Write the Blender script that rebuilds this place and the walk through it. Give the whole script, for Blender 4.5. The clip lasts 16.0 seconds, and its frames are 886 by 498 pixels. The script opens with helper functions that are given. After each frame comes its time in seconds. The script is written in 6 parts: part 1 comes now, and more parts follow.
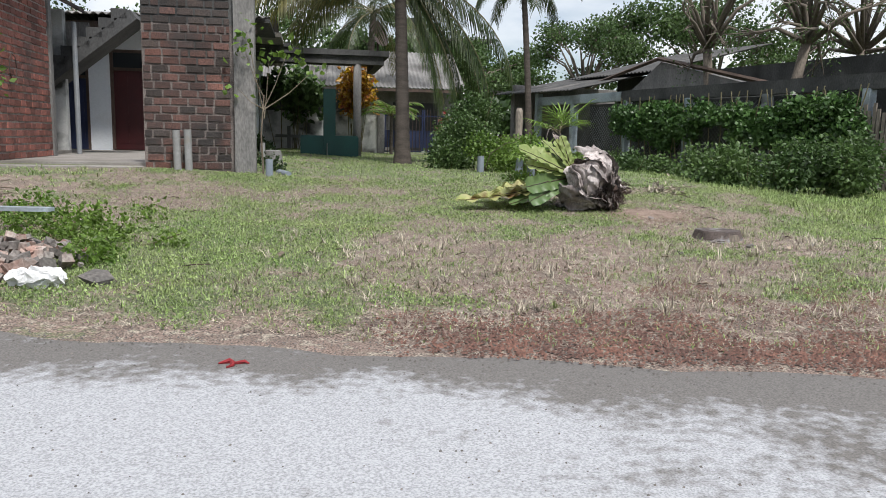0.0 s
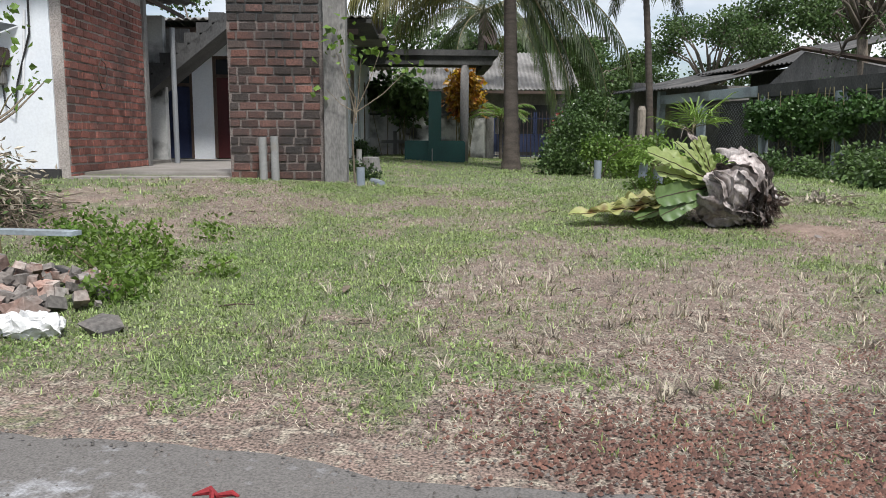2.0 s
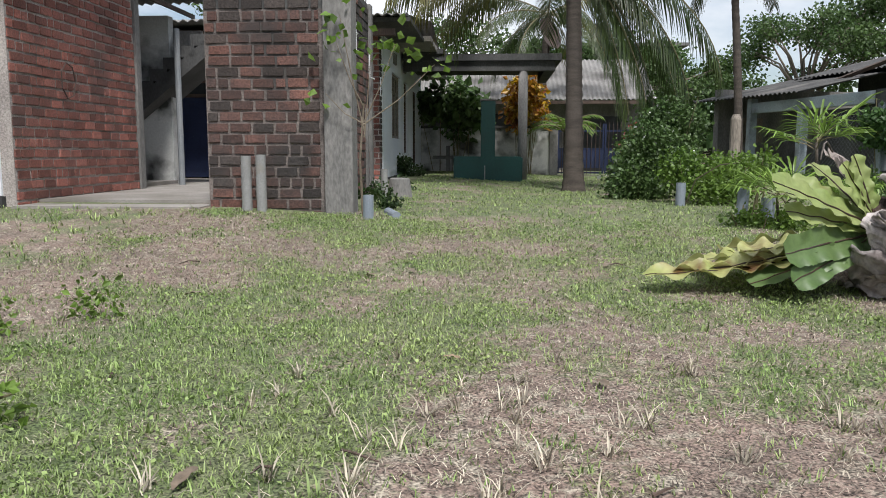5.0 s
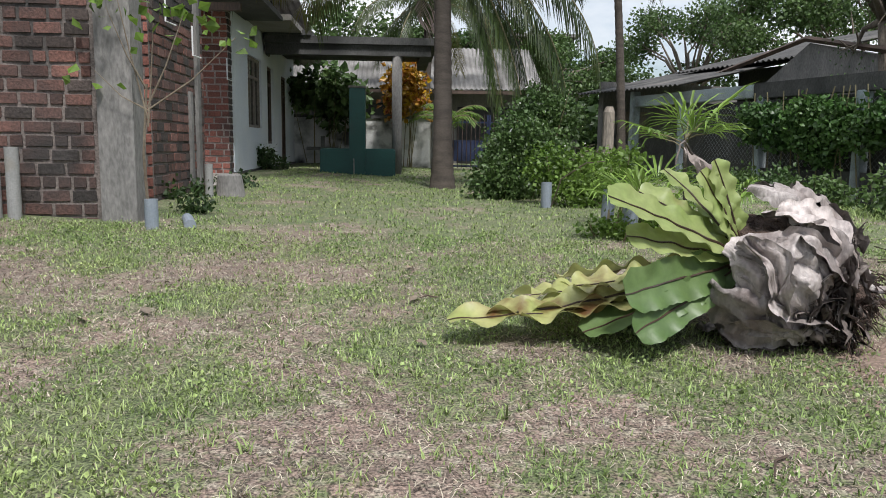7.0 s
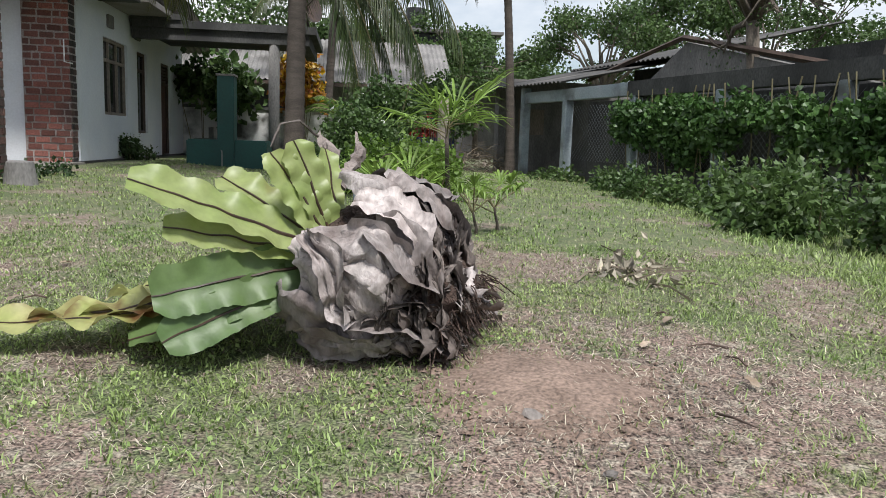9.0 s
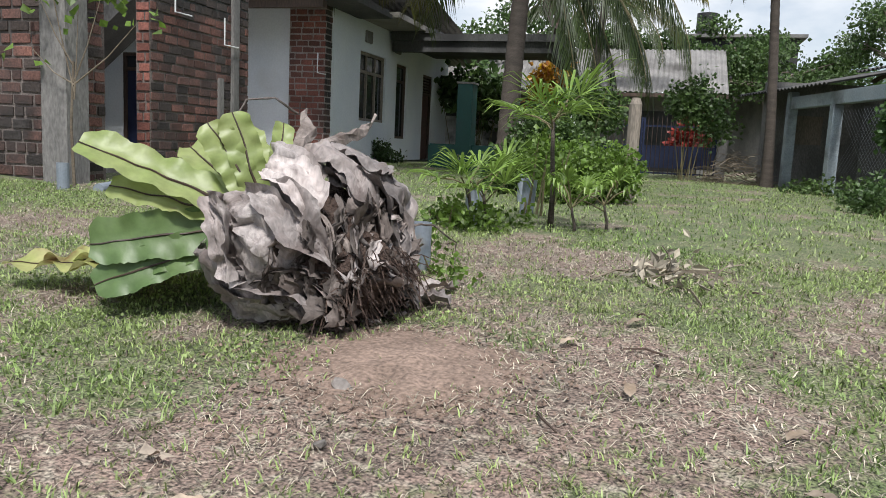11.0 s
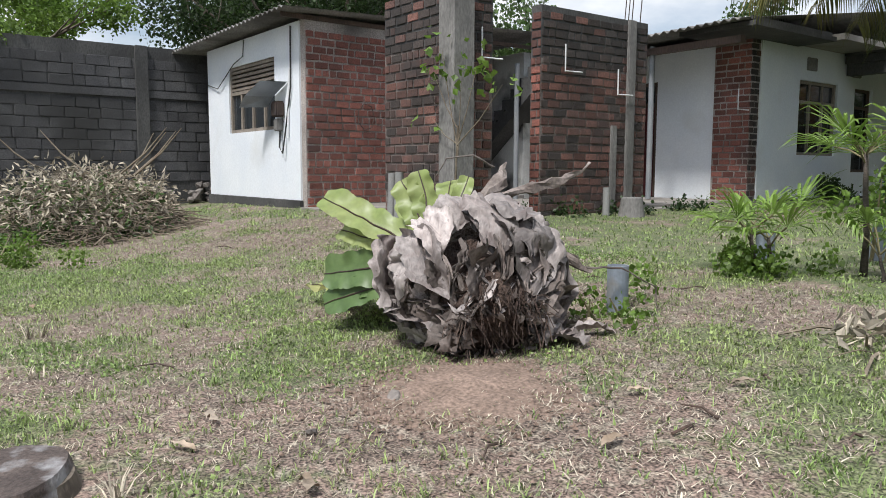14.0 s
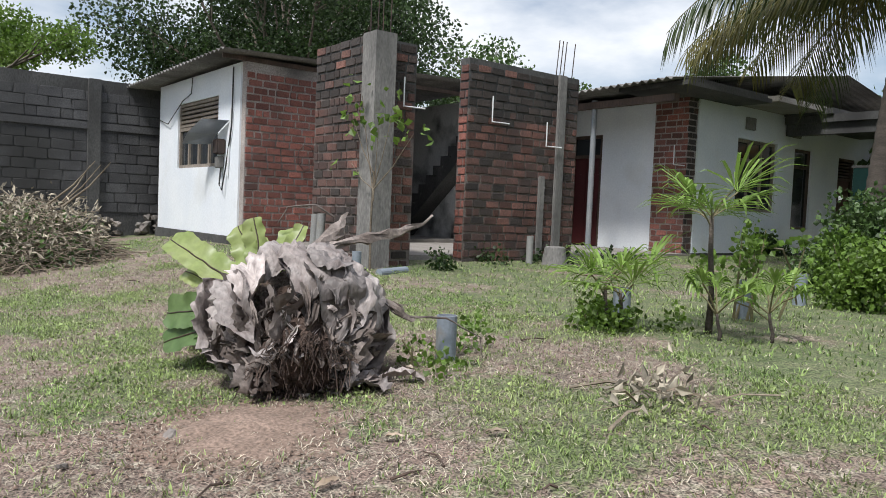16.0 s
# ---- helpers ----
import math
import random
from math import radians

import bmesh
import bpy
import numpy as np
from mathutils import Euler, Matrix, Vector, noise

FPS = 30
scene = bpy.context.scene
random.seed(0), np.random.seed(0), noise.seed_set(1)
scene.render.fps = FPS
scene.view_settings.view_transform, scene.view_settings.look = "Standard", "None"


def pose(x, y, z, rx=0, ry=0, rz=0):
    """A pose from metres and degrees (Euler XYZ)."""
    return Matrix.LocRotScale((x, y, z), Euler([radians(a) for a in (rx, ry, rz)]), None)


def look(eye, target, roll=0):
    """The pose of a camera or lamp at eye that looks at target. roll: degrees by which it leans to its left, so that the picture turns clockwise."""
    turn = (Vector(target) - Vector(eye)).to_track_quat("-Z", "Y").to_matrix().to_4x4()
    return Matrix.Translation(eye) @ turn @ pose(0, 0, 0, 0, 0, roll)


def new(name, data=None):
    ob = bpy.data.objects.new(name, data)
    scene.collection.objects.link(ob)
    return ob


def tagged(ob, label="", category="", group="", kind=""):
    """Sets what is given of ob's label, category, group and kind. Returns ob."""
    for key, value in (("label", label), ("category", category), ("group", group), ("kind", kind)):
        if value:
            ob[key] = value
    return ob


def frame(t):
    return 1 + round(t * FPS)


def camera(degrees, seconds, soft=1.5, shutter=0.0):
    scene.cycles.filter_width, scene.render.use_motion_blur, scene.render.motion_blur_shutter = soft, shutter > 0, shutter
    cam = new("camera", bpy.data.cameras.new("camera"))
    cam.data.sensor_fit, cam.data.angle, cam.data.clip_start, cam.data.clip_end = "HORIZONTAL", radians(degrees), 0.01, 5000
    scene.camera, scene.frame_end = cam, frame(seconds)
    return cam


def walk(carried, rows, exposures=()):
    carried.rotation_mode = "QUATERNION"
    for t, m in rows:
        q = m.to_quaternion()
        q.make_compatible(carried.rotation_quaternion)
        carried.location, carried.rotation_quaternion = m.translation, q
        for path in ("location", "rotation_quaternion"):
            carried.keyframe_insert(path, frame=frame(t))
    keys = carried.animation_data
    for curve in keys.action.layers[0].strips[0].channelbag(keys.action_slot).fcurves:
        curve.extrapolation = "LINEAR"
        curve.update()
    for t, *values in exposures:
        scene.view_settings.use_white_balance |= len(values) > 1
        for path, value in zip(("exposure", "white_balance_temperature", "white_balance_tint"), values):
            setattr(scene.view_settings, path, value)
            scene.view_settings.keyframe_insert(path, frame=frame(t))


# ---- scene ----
cam = camera(60.6, 16.0, 0.9)
METRES, EYE, TILT, LEAN, TURN = 11.5, 1.04, 0.0, 0.0, 0.0
ROWS = [
    (0.0, 0.0, 0.0, 0.0, 0.19, -8.42, -1.27),
    (0.5, -0.0001, 0.0225, -0.0006, 4.33, -8.34, -1.11),
    (1.0, -0.0035, 0.052, -0.0014, 6.91, -8.34, -0.81),
    (1.5, -0.0037, 0.0844, -0.0011, 8.03, -8.31, -0.49),
    (2.0, 0.0017, 0.1178, -0.001, 8.62, -8.21, -0.35),
    (2.5, 0.0034, 0.1554, -0.0014, 9.62, -8.03, -0.36),
    (3.0, 0.007, 0.1924, -0.0003, 11.06, -7.79, -0.48),
    (5.5, 0.002, 0.3728, 0.0045, 13.98, -7.22, -0.09),
    (6.0, 0.0082, 0.4072, 0.0032, 11.74, -7.46, -0.08),
    (6.5, 0.0223, 0.4381, 0.0057, 9.17, -7.74, -0.37),
    (7.0, 0.045, 0.4681, 0.0088, 6.75, -7.93, -0.79),
    (7.5, 0.0775, 0.4855, 0.008, 4.47, -7.99, -1.25),
    (8.0, 0.1132, 0.4995, 0.0078, 2.9, -8.05, -1.53),
    (8.5, 0.1504, 0.5137, 0.0067, 2.28, -8.0, -1.81),
    (11.0, 0.3206, 0.5665, -0.0049, 26.23, -7.84, -2.67),
    (11.5, 0.3452, 0.5773, -0.0058, 35.0, -8.03, -2.14),
    (12.0, 0.3677, 0.5882, -0.0073, 43.22, -7.92, -1.31),
    (12.5, 0.3889, 0.5998, -0.0063, 50.4, -7.6, -0.55),
    (13.0, 0.4141, 0.6092, -0.0031, 56.07, -7.06, 0.01),
    (13.5, 0.4288, 0.6217, 0.0005, 60.2, -6.5, 0.12),
    (14.0, 0.4415, 0.6416, 0.0036, 62.98, -5.9, -0.21),
    (14.5, 0.4585, 0.6628, 0.0046, 64.29, -5.3, -0.87),
    (15.0, 0.4688, 0.6796, 0.0065, 64.41, -4.6, -1.61),
    (15.5, 0.4769, 0.6931, 0.0081, 63.56, -3.8, -2.13),
    (16.0, 0.4895, 0.7011, 0.0108, 62.07, -2.88, -2.42),
]
walk(cam, [(t, pose(0, 0, EYE, TILT, LEAN, TURN) @ pose(METRES * x, METRES * y, METRES * z, 90 + pitch, roll, yaw)) for t, x, y, z, yaw, pitch, roll in ROWS])

# ---- world, sun, exposure ----
EXPOSURE = 0.31
scene.view_settings.exposure = EXPOSURE
SUN_EL, SUN_AZ = radians(62), radians(150)
world = bpy.data.worlds.new("sky")
scene.world = world
world.use_nodes = True
wn, wl = world.node_tree.nodes, world.node_tree.links
wn.clear()
w_out = wn.new("ShaderNodeOutputWorld")
w_bg = wn.new("ShaderNodeBackground")
w_bg.inputs["Strength"].default_value = 0.095
w_sky = wn.new("ShaderNodeTexSky")
w_sky.sky_type = "NISHITA"
w_sky.sun_disc = False
w_sky.sun_elevation, w_sky.sun_rotation = SUN_EL, SUN_AZ
w_co = wn.new("ShaderNodeTexCoord")
w_map = wn.new("ShaderNodeMapping")
w_map.inputs["Scale"].default_value = (1.0, 1.0, 2.6)
w_noise = wn.new("ShaderNodeTexNoise")
w_noise.inputs["Scale"].default_value = 2.1
w_noise.inputs["Detail"].default_value = 7
w_noise.inputs["Roughness"].default_value = 0.55
w_ramp = wn.new("ShaderNodeValToRGB")
w_ramp.color_ramp.elements[0].position, w_ramp.color_ramp.elements[1].position = 0.36, 0.58
w_mix = wn.new("ShaderNodeMixRGB")
w_mix.inputs[2].default_value = (8.6, 8.9, 9.4, 1)
wl.new(w_co.outputs["Generated"], w_map.inputs[0])
wl.new(w_map.outputs[0], w_noise.inputs[0])
wl.new(w_noise.outputs["Fac"], w_ramp.inputs[0])
wl.new(w_ramp.outputs[0], w_mix.inputs[0])
wl.new(w_sky.outputs[0], w_mix.inputs[1])
wl.new(w_mix.outputs[0], w_bg.inputs["Color"])
wl.new(w_bg.outputs[0], w_out.inputs["Surface"])
sun = new("sun", bpy.data.lights.new("sun", "SUN"))
sun.data.energy, sun.data.angle, sun.data.color = 3.7, radians(10), (1.0, 0.98, 0.955)
sun.matrix_world = look((6 * math.sin(SUN_AZ) * 3, 6 * math.cos(SUN_AZ) * 3, 30), (0, 0, 0))


# ---- materials ----
def mat(name, cols, scale=8.0, rough=0.85, fine=60.0, fine_amt=0.35, bump=0.3, bump_dist=0.012, rand=0.0, metal=0.0,
        stain=None, stain_scale=0.7, stain_at=(0.5, 0.7), trans=0.0, island=False, stretch=(1, 1, 1)):
    """Two colours mixed by coarse noise, fine grain on top, optional stains, random shift per object or island."""
    m = bpy.data.materials.new(name)
    m.use_nodes = True
    n, l = m.node_tree.nodes, m.node_tree.links
    b = n["Principled BSDF"]
    g = n.new("ShaderNodeNewGeometry")
    mp = n.new("ShaderNodeMapping")
    mp.inputs["Scale"].default_value = stretch
    l.new(g.outputs["Position"], mp.inputs[0])

    def tex(s, d=5):
        t = n.new("ShaderNodeTexNoise")
        t.inputs["Scale"].default_value, t.inputs["Detail"].default_value = s, d
        l.new(mp.outputs[0], t.inputs[0])
        return t

    def ramp(src, a, z):
        r = n.new("ShaderNodeMapRange")
        r.inputs[1].default_value, r.inputs[2].default_value = a, z
        l.new(src, r.inputs[0])
        return r.outputs[0]

    def mix(f, a, c, how="MIX"):
        x = n.new("ShaderNodeMixRGB")
        x.blend_type = how
        for i, v in ((0, f), (1, a), (2, c)):
            if isinstance(v, float):
                x.inputs[i].default_value = v
            elif isinstance(v, tuple):
                x.inputs[i].default_value = (*v, 1)
            else:
                l.new(v, x.inputs[i])
        return x.outputs[0]

    coarse, grain = tex(scale), tex(fine, 3)
    col = mix(ramp(coarse.outputs[0], 0.35, 0.65), cols[0], cols[1])
    dark = n.new("ShaderNodeMapRange")
    dark.inputs[1].default_value, dark.inputs[2].default_value = 0.3, 0.7
    dark.inputs[3].default_value, dark.inputs[4].default_value = 1 - fine_amt, 1 + fine_amt * 0.6
    l.new(grain.outputs[0], dark.inputs[0])
    col = mix(1.0, col, dark.outputs[0], "MULTIPLY")
    if rand:
        oi = n.new("ShaderNodeObjectInfo")
        src = g.outputs["Random Per Island"] if island else oi.outputs["Random"]
        r = n.new("ShaderNodeMapRange")
        r.inputs[3].default_value, r.inputs[4].default_value = 1 - rand, 1 + rand * 0.7
        l.new(src, r.inputs[0])
        col = mix(1.0, col, r.outputs[0], "MULTIPLY")
    if stain:
        st = tex(stain_scale, 7)
        col = mix(ramp(st.outputs[0], *stain_at), col, stain)
    l.new(col, b.inputs["Base Color"])
    b.inputs["Roughness"].default_value, b.inputs["Metallic"].default_value = rough, metal
    if trans:
        b.inputs["Transmission Weight"].default_value = 0.0
        tr = n.new("ShaderNodeBsdfTranslucent")
        ms = n.new("ShaderNodeMixShader")
        ms.inputs[0].default_value = trans
        l.new(col, tr.inputs[0])
        l.new(b.outputs[0], ms.inputs[1])
        l.new(tr.outputs[0], ms.inputs[2])
        l.new(ms.outputs[0], n["Material Output"].inputs[0])
    if bump:
        bp = n.new("ShaderNodeBump")
        bp.inputs["Strength"].default_value, bp.inputs["Distance"].default_value = bump, bump_dist
        l.new(grain.outputs[0], bp.inputs["Height"])
        l.new(bp.outputs[0], b.inputs["Normal"])
    return m


M_WHITE = mat("white_wall_paint", [(0.7, 0.74, 0.79), (0.77, 0.8, 0.83)], 1.2, 0.8, 30, 0.06, 0.1, stain=(0.55, 0.55, 0.53), stain_scale=1.1, stain_at=(0.6, 1.0))
M_BACKWHITE = mat("mouldy_white_paint", [(0.62, 0.62, 0.6), (0.7, 0.7, 0.68)], 1.2, 0.85, 30, 0.1, 0.1, stain=(0.06, 0.06, 0.055), stain_scale=1.5, stain_at=(0.48, 0.66))
M_MORTAR = mat("cement_mortar", [(0.33, 0.29, 0.27), (0.41, 0.37, 0.345)], 3, 0.95, 50, 0.4, 0.5, stain=(0.07, 0.065, 0.06), stain_scale=1.0, stain_at=(0.5, 0.75))
M_MORTARDARK = mat("mouldy_mortar", [(0.15, 0.125, 0.115), (0.2, 0.17, 0.155)], 3, 0.95, 50, 0.4, 0.5, stain=(0.05, 0.047, 0.045), stain_scale=1.0, stain_at=(0.48, 0.7))
M_BRICK = mat("red_brick", [(0.28, 0.105, 0.08), (0.19, 0.082, 0.066)], 2.5, 0.92, 45, 0.4, 0.6, rand=0.45, stain=(0.06, 0.045, 0.042), stain_scale=0.9, stain_at=(0.52, 0.78))
M_BRICKDARK = mat("weathered_dark_brick", [(0.18, 0.085, 0.067), (0.11, 0.064, 0.056)], 1.6, 0.95, 45, 0.45, 0.6, rand=0.5, stain=(0.035, 0.033, 0.032), stain_scale=0.8, stain_at=(0.45, 0.68))
M_BRICKMOULD = mat("mould_blackened_brick", [(0.07, 0.052, 0.046), (0.05, 0.044, 0.042)], 1.6, 0.95, 45, 0.45, 0.6, rand=0.45)
M_DARKROOF = mat("blackened_roof_sheet", [(0.085, 0.082, 0.08), (0.05, 0.05, 0.05)], 2, 0.9, 30, 0.3, 0.2, stain=(0.16, 0.15, 0.14), stain_at=(0.55, 0.75))
M_CONCRETE = mat("raw_concrete", [(0.24, 0.23, 0.22), (0.16, 0.155, 0.15)], 3, 0.9, 40, 0.3, 0.5, stain=(0.08, 0.08, 0.075), stain_scale=1.3, stain_at=(0.5, 0.78), stretch=(1, 1, 0.4))
# dark stained concrete, also the painted shade of the sheet behind the fence
M_DARKCONC = mat("mouldy_and_shaded_concrete", [(0.06, 0.06, 0.06), (0.095, 0.095, 0.093)], 2, 0.92, 40, 0.35, 0.4, stain=(0.03, 0.03, 0.03), stain_scale=0.9, stain_at=(0.45, 0.7), stretch=(1, 1, 0.5))
M_BLOCK = mat("cement_block", [(0.06, 0.06, 0.064), (0.095, 0.095, 0.098)], 1.5, 0.93, 40, 0.3, 0.4, rand=0.25, stain=(0.035, 0.035, 0.035), stain_scale=0.6, stain_at=(0.45, 0.68))
M_SLAB = mat("cement_floor", [(0.3, 0.28, 0.26), (0.24, 0.22, 0.2)], 2, 0.85, 40, 0.2, 0.3, stain=(0.12, 0.11, 0.09), stain_at=(0.5, 0.75))
M_ROOF = mat("asbestos_roof", [(0.27, 0.26, 0.25), (0.18, 0.175, 0.17)], 2, 0.9, 30, 0.25, 0.2, stain=(0.08, 0.075, 0.07), stain_at=(0.5, 0.72))
M_WOODDARK = mat("dark_timber", [(0.06, 0.04, 0.03), (0.1, 0.065, 0.05)], 3, 0.7, 50, 0.35, 0.3, stretch=(1, 1, 0.2))
M_WOODGREY = mat("weathered_timber", [(0.2, 0.17, 0.14), (0.28, 0.24, 0.2)], 3, 0.85, 60, 0.35, 0.4, stretch=(1, 1, 0.2))
M_MAROON = mat("maroon_door_paint", [(0.07, 0.012, 0.014), (0.055, 0.01, 0.012)], 2, 0.45, 30, 0.15, 0.1)
M_GREEN = mat("dark_green_paint", [(0.005, 0.05, 0.045), (0.006, 0.065, 0.055)], 1.5, 0.5, 30, 0.15, 0.1, stain=(0.03, 0.05, 0.045), stain_at=(0.6, 0.8))
M_BLUEGATE = mat("navy_gate_paint", [(0.012, 0.02, 0.06), (0.02, 0.03, 0.08)], 2, 0.5, 30, 0.2, 0.1)
M_PALEBLUE = mat("pale_blue_paint", [(0.32, 0.38, 0.42), (0.4, 0.45, 0.48)], 2, 0.8, 40, 0.2, 0.2, stain=(0.09, 0.09, 0.085), stain_scale=1.4, stain_at=(0.5, 0.72))
M_PVC = mat("grey_pvc", [(0.2, 0.235, 0.28), (0.25, 0.28, 0.32)], 3, 0.5, 60, 0.12, 0.05, stain=(0.2, 0.17, 0.13), stain_scale=4, stain_at=(0.62, 0.8))
M_PVCLIGHT = mat("light_grey_pvc", [(0.27, 0.27, 0.265), (0.22, 0.22, 0.215)], 3, 0.55, 60, 0.15, 0.05, stain=(0.2, 0.18, 0.15), stain_scale=4, stain_at=(0.6, 0.8))
M_CONDUIT = mat("white_conduit", [(0.75, 0.76, 0.77), (0.7, 0.71, 0.72)], 3, 0.5, 60, 0.08, 0.02)
M_STEEL = mat("grey_steel", [(0.2, 0.22, 0.24), (0.26, 0.27, 0.28)], 3, 0.5, 60, 0.15, 0.05)
M_ZINC = mat("galvanised_sheet", [(0.4, 0.42, 0.45), (0.3, 0.32, 0.34)], 3, 0.4, 60, 0.15, 0.05, metal=0.7)
M_RUST = mat("rusty_iron", [(0.07, 0.045, 0.035), (0.04, 0.03, 0.028)], 6, 0.85, 60, 0.3, 0.2)
# black for plastic parts, also painted where rooms should look unlit
M_BLACK = mat("black_plastic_and_dark_rooms", [(0.015, 0.015, 0.016), (0.025, 0.025, 0.025)], 6, 0.5, 60, 0.2, 0.05)
M_GLASS = bpy.data.materials.new("window_glass")
M_GLASS.use_nodes = True
_b = M_GLASS.node_tree.nodes["Principled BSDF"]
_b.inputs["Base Color"].default_value = (0.03, 0.035, 0.04, 1)
_b.inputs["Roughness"].default_value = 0.08
M_BARK = mat("palm_bark", [(0.06, 0.048, 0.04), (0.1, 0.082, 0.068)], 3, 0.9, 40, 0.4, 0.7, stretch=(1, 1, 4))
M_TREEBARK = mat("tree_bark", [(0.12, 0.1, 0.08), (0.18, 0.15, 0.12)], 4, 0.9, 40, 0.4, 0.6, stretch=(1, 1, 0.4))
M_STEM = mat("green_stem", [(0.13, 0.12, 0.06), (0.18, 0.15, 0.08)], 6, 0.7, 60, 0.25, 0.2)
M_PALMLEAF = mat("palm_leaf", [(0.035, 0.06, 0.016), (0.06, 0.085, 0.022)], 1.0, 0.45, 20, 0.2, 0, rand=0.4, island=True, trans=0.35)
M_PALMDRY = mat("yellowing_palm_leaf", [(0.16, 0.14, 0.04), (0.1, 0.11, 0.03)], 1.0, 0.5, 20, 0.2, 0, rand=0.4, island=True, trans=0.4)
M_LEAFDARK = mat("dark_foliage", [(0.025, 0.055, 0.014), (0.045, 0.085, 0.02)], 1.0, 0.5, 20, 0.2, 0, rand=0.5, island=True, trans=0.3)
M_LEAFMID = mat("mid_foliage", [(0.06, 0.115, 0.032), (0.1, 0.165, 0.048)], 1.0, 0.5, 20, 0.2, 0, rand=0.5, island=True, trans=0.35)
M_LEAFLIGHT = mat("light_foliage", [(0.11, 0.2, 0.03), (0.15, 0.24, 0.04)], 1.0, 0.5, 20, 0.2, 0, rand=0.45, island=True, trans=0.4)
M_CREEPER = mat("creeper_leaf", [(0.055, 0.125, 0.03), (0.09, 0.175, 0.045)], 1.2, 0.45, 20, 0.2, 0, rand=0.5, island=True, trans=0.25)
M_CROTON = mat("croton_leaf", [(0.45, 0.3, 0.01), (0.3, 0.08, 0.02)], 3.0, 0.45, 20, 0.2, 0, rand=0.5, island=True, trans=0.3)
M_REDLEAF = mat("red_foliage", [(0.3, 0.03, 0.02), (0.2, 0.03, 0.02)], 3.0, 0.5, 20, 0.2, 0, rand=0.4, island=True, trans=0.3)
M_FLOWER = mat("white_petals", [(0.8, 0.8, 0.78), (0.75, 0.75, 0.75)], 3.0, 0.6, 20, 0.05, 0, trans=0.2)
M_FANLEAF = mat("fan_palm_leaf", [(0.17, 0.28, 0.05), (0.24, 0.36, 0.08)], 4, 0.4, 30, 0.15, 0, rand=0.35, island=True, trans=0.35)
M_GRASS = mat("grass_blade", [(0.22, 0.325, 0.1), (0.35, 0.43, 0.165)], 1.3, 0.5, 20, 0.25, 0, rand=0.65, island=True, trans=0.3)
M_STRAW = mat("dry_straw", [(0.56, 0.5, 0.4), (0.38, 0.335, 0.26)], 1.3, 0.8, 20, 0.3, 0, rand=0.6, island=True, trans=0.15)
M_SOIL = mat("bare_soil", [(0.27, 0.195, 0.155), (0.19, 0.135, 0.105)], 5, 0.95, 60, 0.5, 0.8)
M_DARKSOIL = mat("fibrous_root_soil", [(0.055, 0.034, 0.027), (0.095, 0.064, 0.05)], 12, 0.95, 90, 0.5, 1.0, bump_dist=0.02)
M_DEADLEAF = mat("dead_fern_frond", [(0.43, 0.385, 0.37), (0.26, 0.22, 0.208)], 5, 0.55, 40, 0.35, 0.9, rand=0.55, stain=(0.17, 0.135, 0.125), stain_scale=9, stain_at=(0.55, 0.72), stretch=(1, 1, 0.5))
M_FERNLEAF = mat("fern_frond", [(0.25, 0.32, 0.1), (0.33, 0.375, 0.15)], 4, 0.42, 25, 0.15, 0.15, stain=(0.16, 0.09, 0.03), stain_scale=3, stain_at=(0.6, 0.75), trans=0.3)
# darker green for whole fronds, on both faces
M_FERNDARK = mat("dark_fern_frond", [(0.1, 0.17, 0.055), (0.14, 0.21, 0.075)], 4, 0.45, 25, 0.15, 0.15, stain=(0.1, 0.06, 0.025), stain_scale=3, stain_at=(0.62, 0.78), trans=0.25)
M_MIDRIB = mat("dark_midrib", [(0.035, 0.02, 0.015), (0.06, 0.035, 0.02)], 6, 0.5, 40, 0.2, 0)
M_STONE = mat("rubble_stone", [(0.25, 0.22, 0.2), (0.15, 0.14, 0.13)], 4, 0.92, 40, 0.4, 0.5, rand=0.4)
M_RUBBLE = mat("broken_masonry", [(0.3, 0.16, 0.12), (0.36, 0.33, 0.3)], 5, 0.92, 40, 0.35, 0.5, rand=0.5)
M_BAG = mat("white_plastic_bag", [(0.7, 0.7, 0.69), (0.6, 0.6, 0.6)], 8, 0.5, 60, 0.1, 0.2)
M_RED = mat("red_cloth", [(0.3, 0.02, 0.025), (0.22, 0.015, 0.02)], 8, 0.8, 80, 0.2, 0.3)
M_STUMP = mat("grey_cut_wood", [(0.11, 0.085, 0.075), (0.06, 0.045, 0.04)], 9, 0.8, 70, 0.4, 0.5, stain=(0.34, 0.34, 0.35), stain_scale=7, stain_at=(0.52, 0.68))
M_GRAVEL = mat("red_gravel", [(0.19, 0.095, 0.07), (0.12, 0.065, 0.052)], 4, 0.9, 60, 0.3, 0.3, rand=0.5, island=True)
M_TWIG = mat("dry_twigs", [(0.16, 0.125, 0.09), (0.24, 0.2, 0.15)], 3, 0.85, 40, 0.3, 0.2, rand=0.5, island=True)


# ---- helpers of this scene ----
B = pose(0, 0, 0, 0, 0, 10)  # the buildings stand turned by ten degrees
rng = random.Random(7)


def ss(a, b, x):
    t = min(1, max(0, (x - a) / (b - a)))
    return t * t * (3 - 2 * t)


def ground_z(x, y):
    z = 0.06 * ss(3.7, 4.6, y) + 0.075 * ss(4.4, 7.6, y) + 0.245 * ss(7.6, 11.8, y)
    z += 0.13 * ss(-1.5, -5, x) * ss(6.5, 10.5, y)
    z -= 0.19 * ss(3.3, 6.5, x) * ss(5, 9, y)
    z += 0.015 * noise.noise((x * 0.7, y * 0.7, 0)) * ss(4, 6, y)
    return z


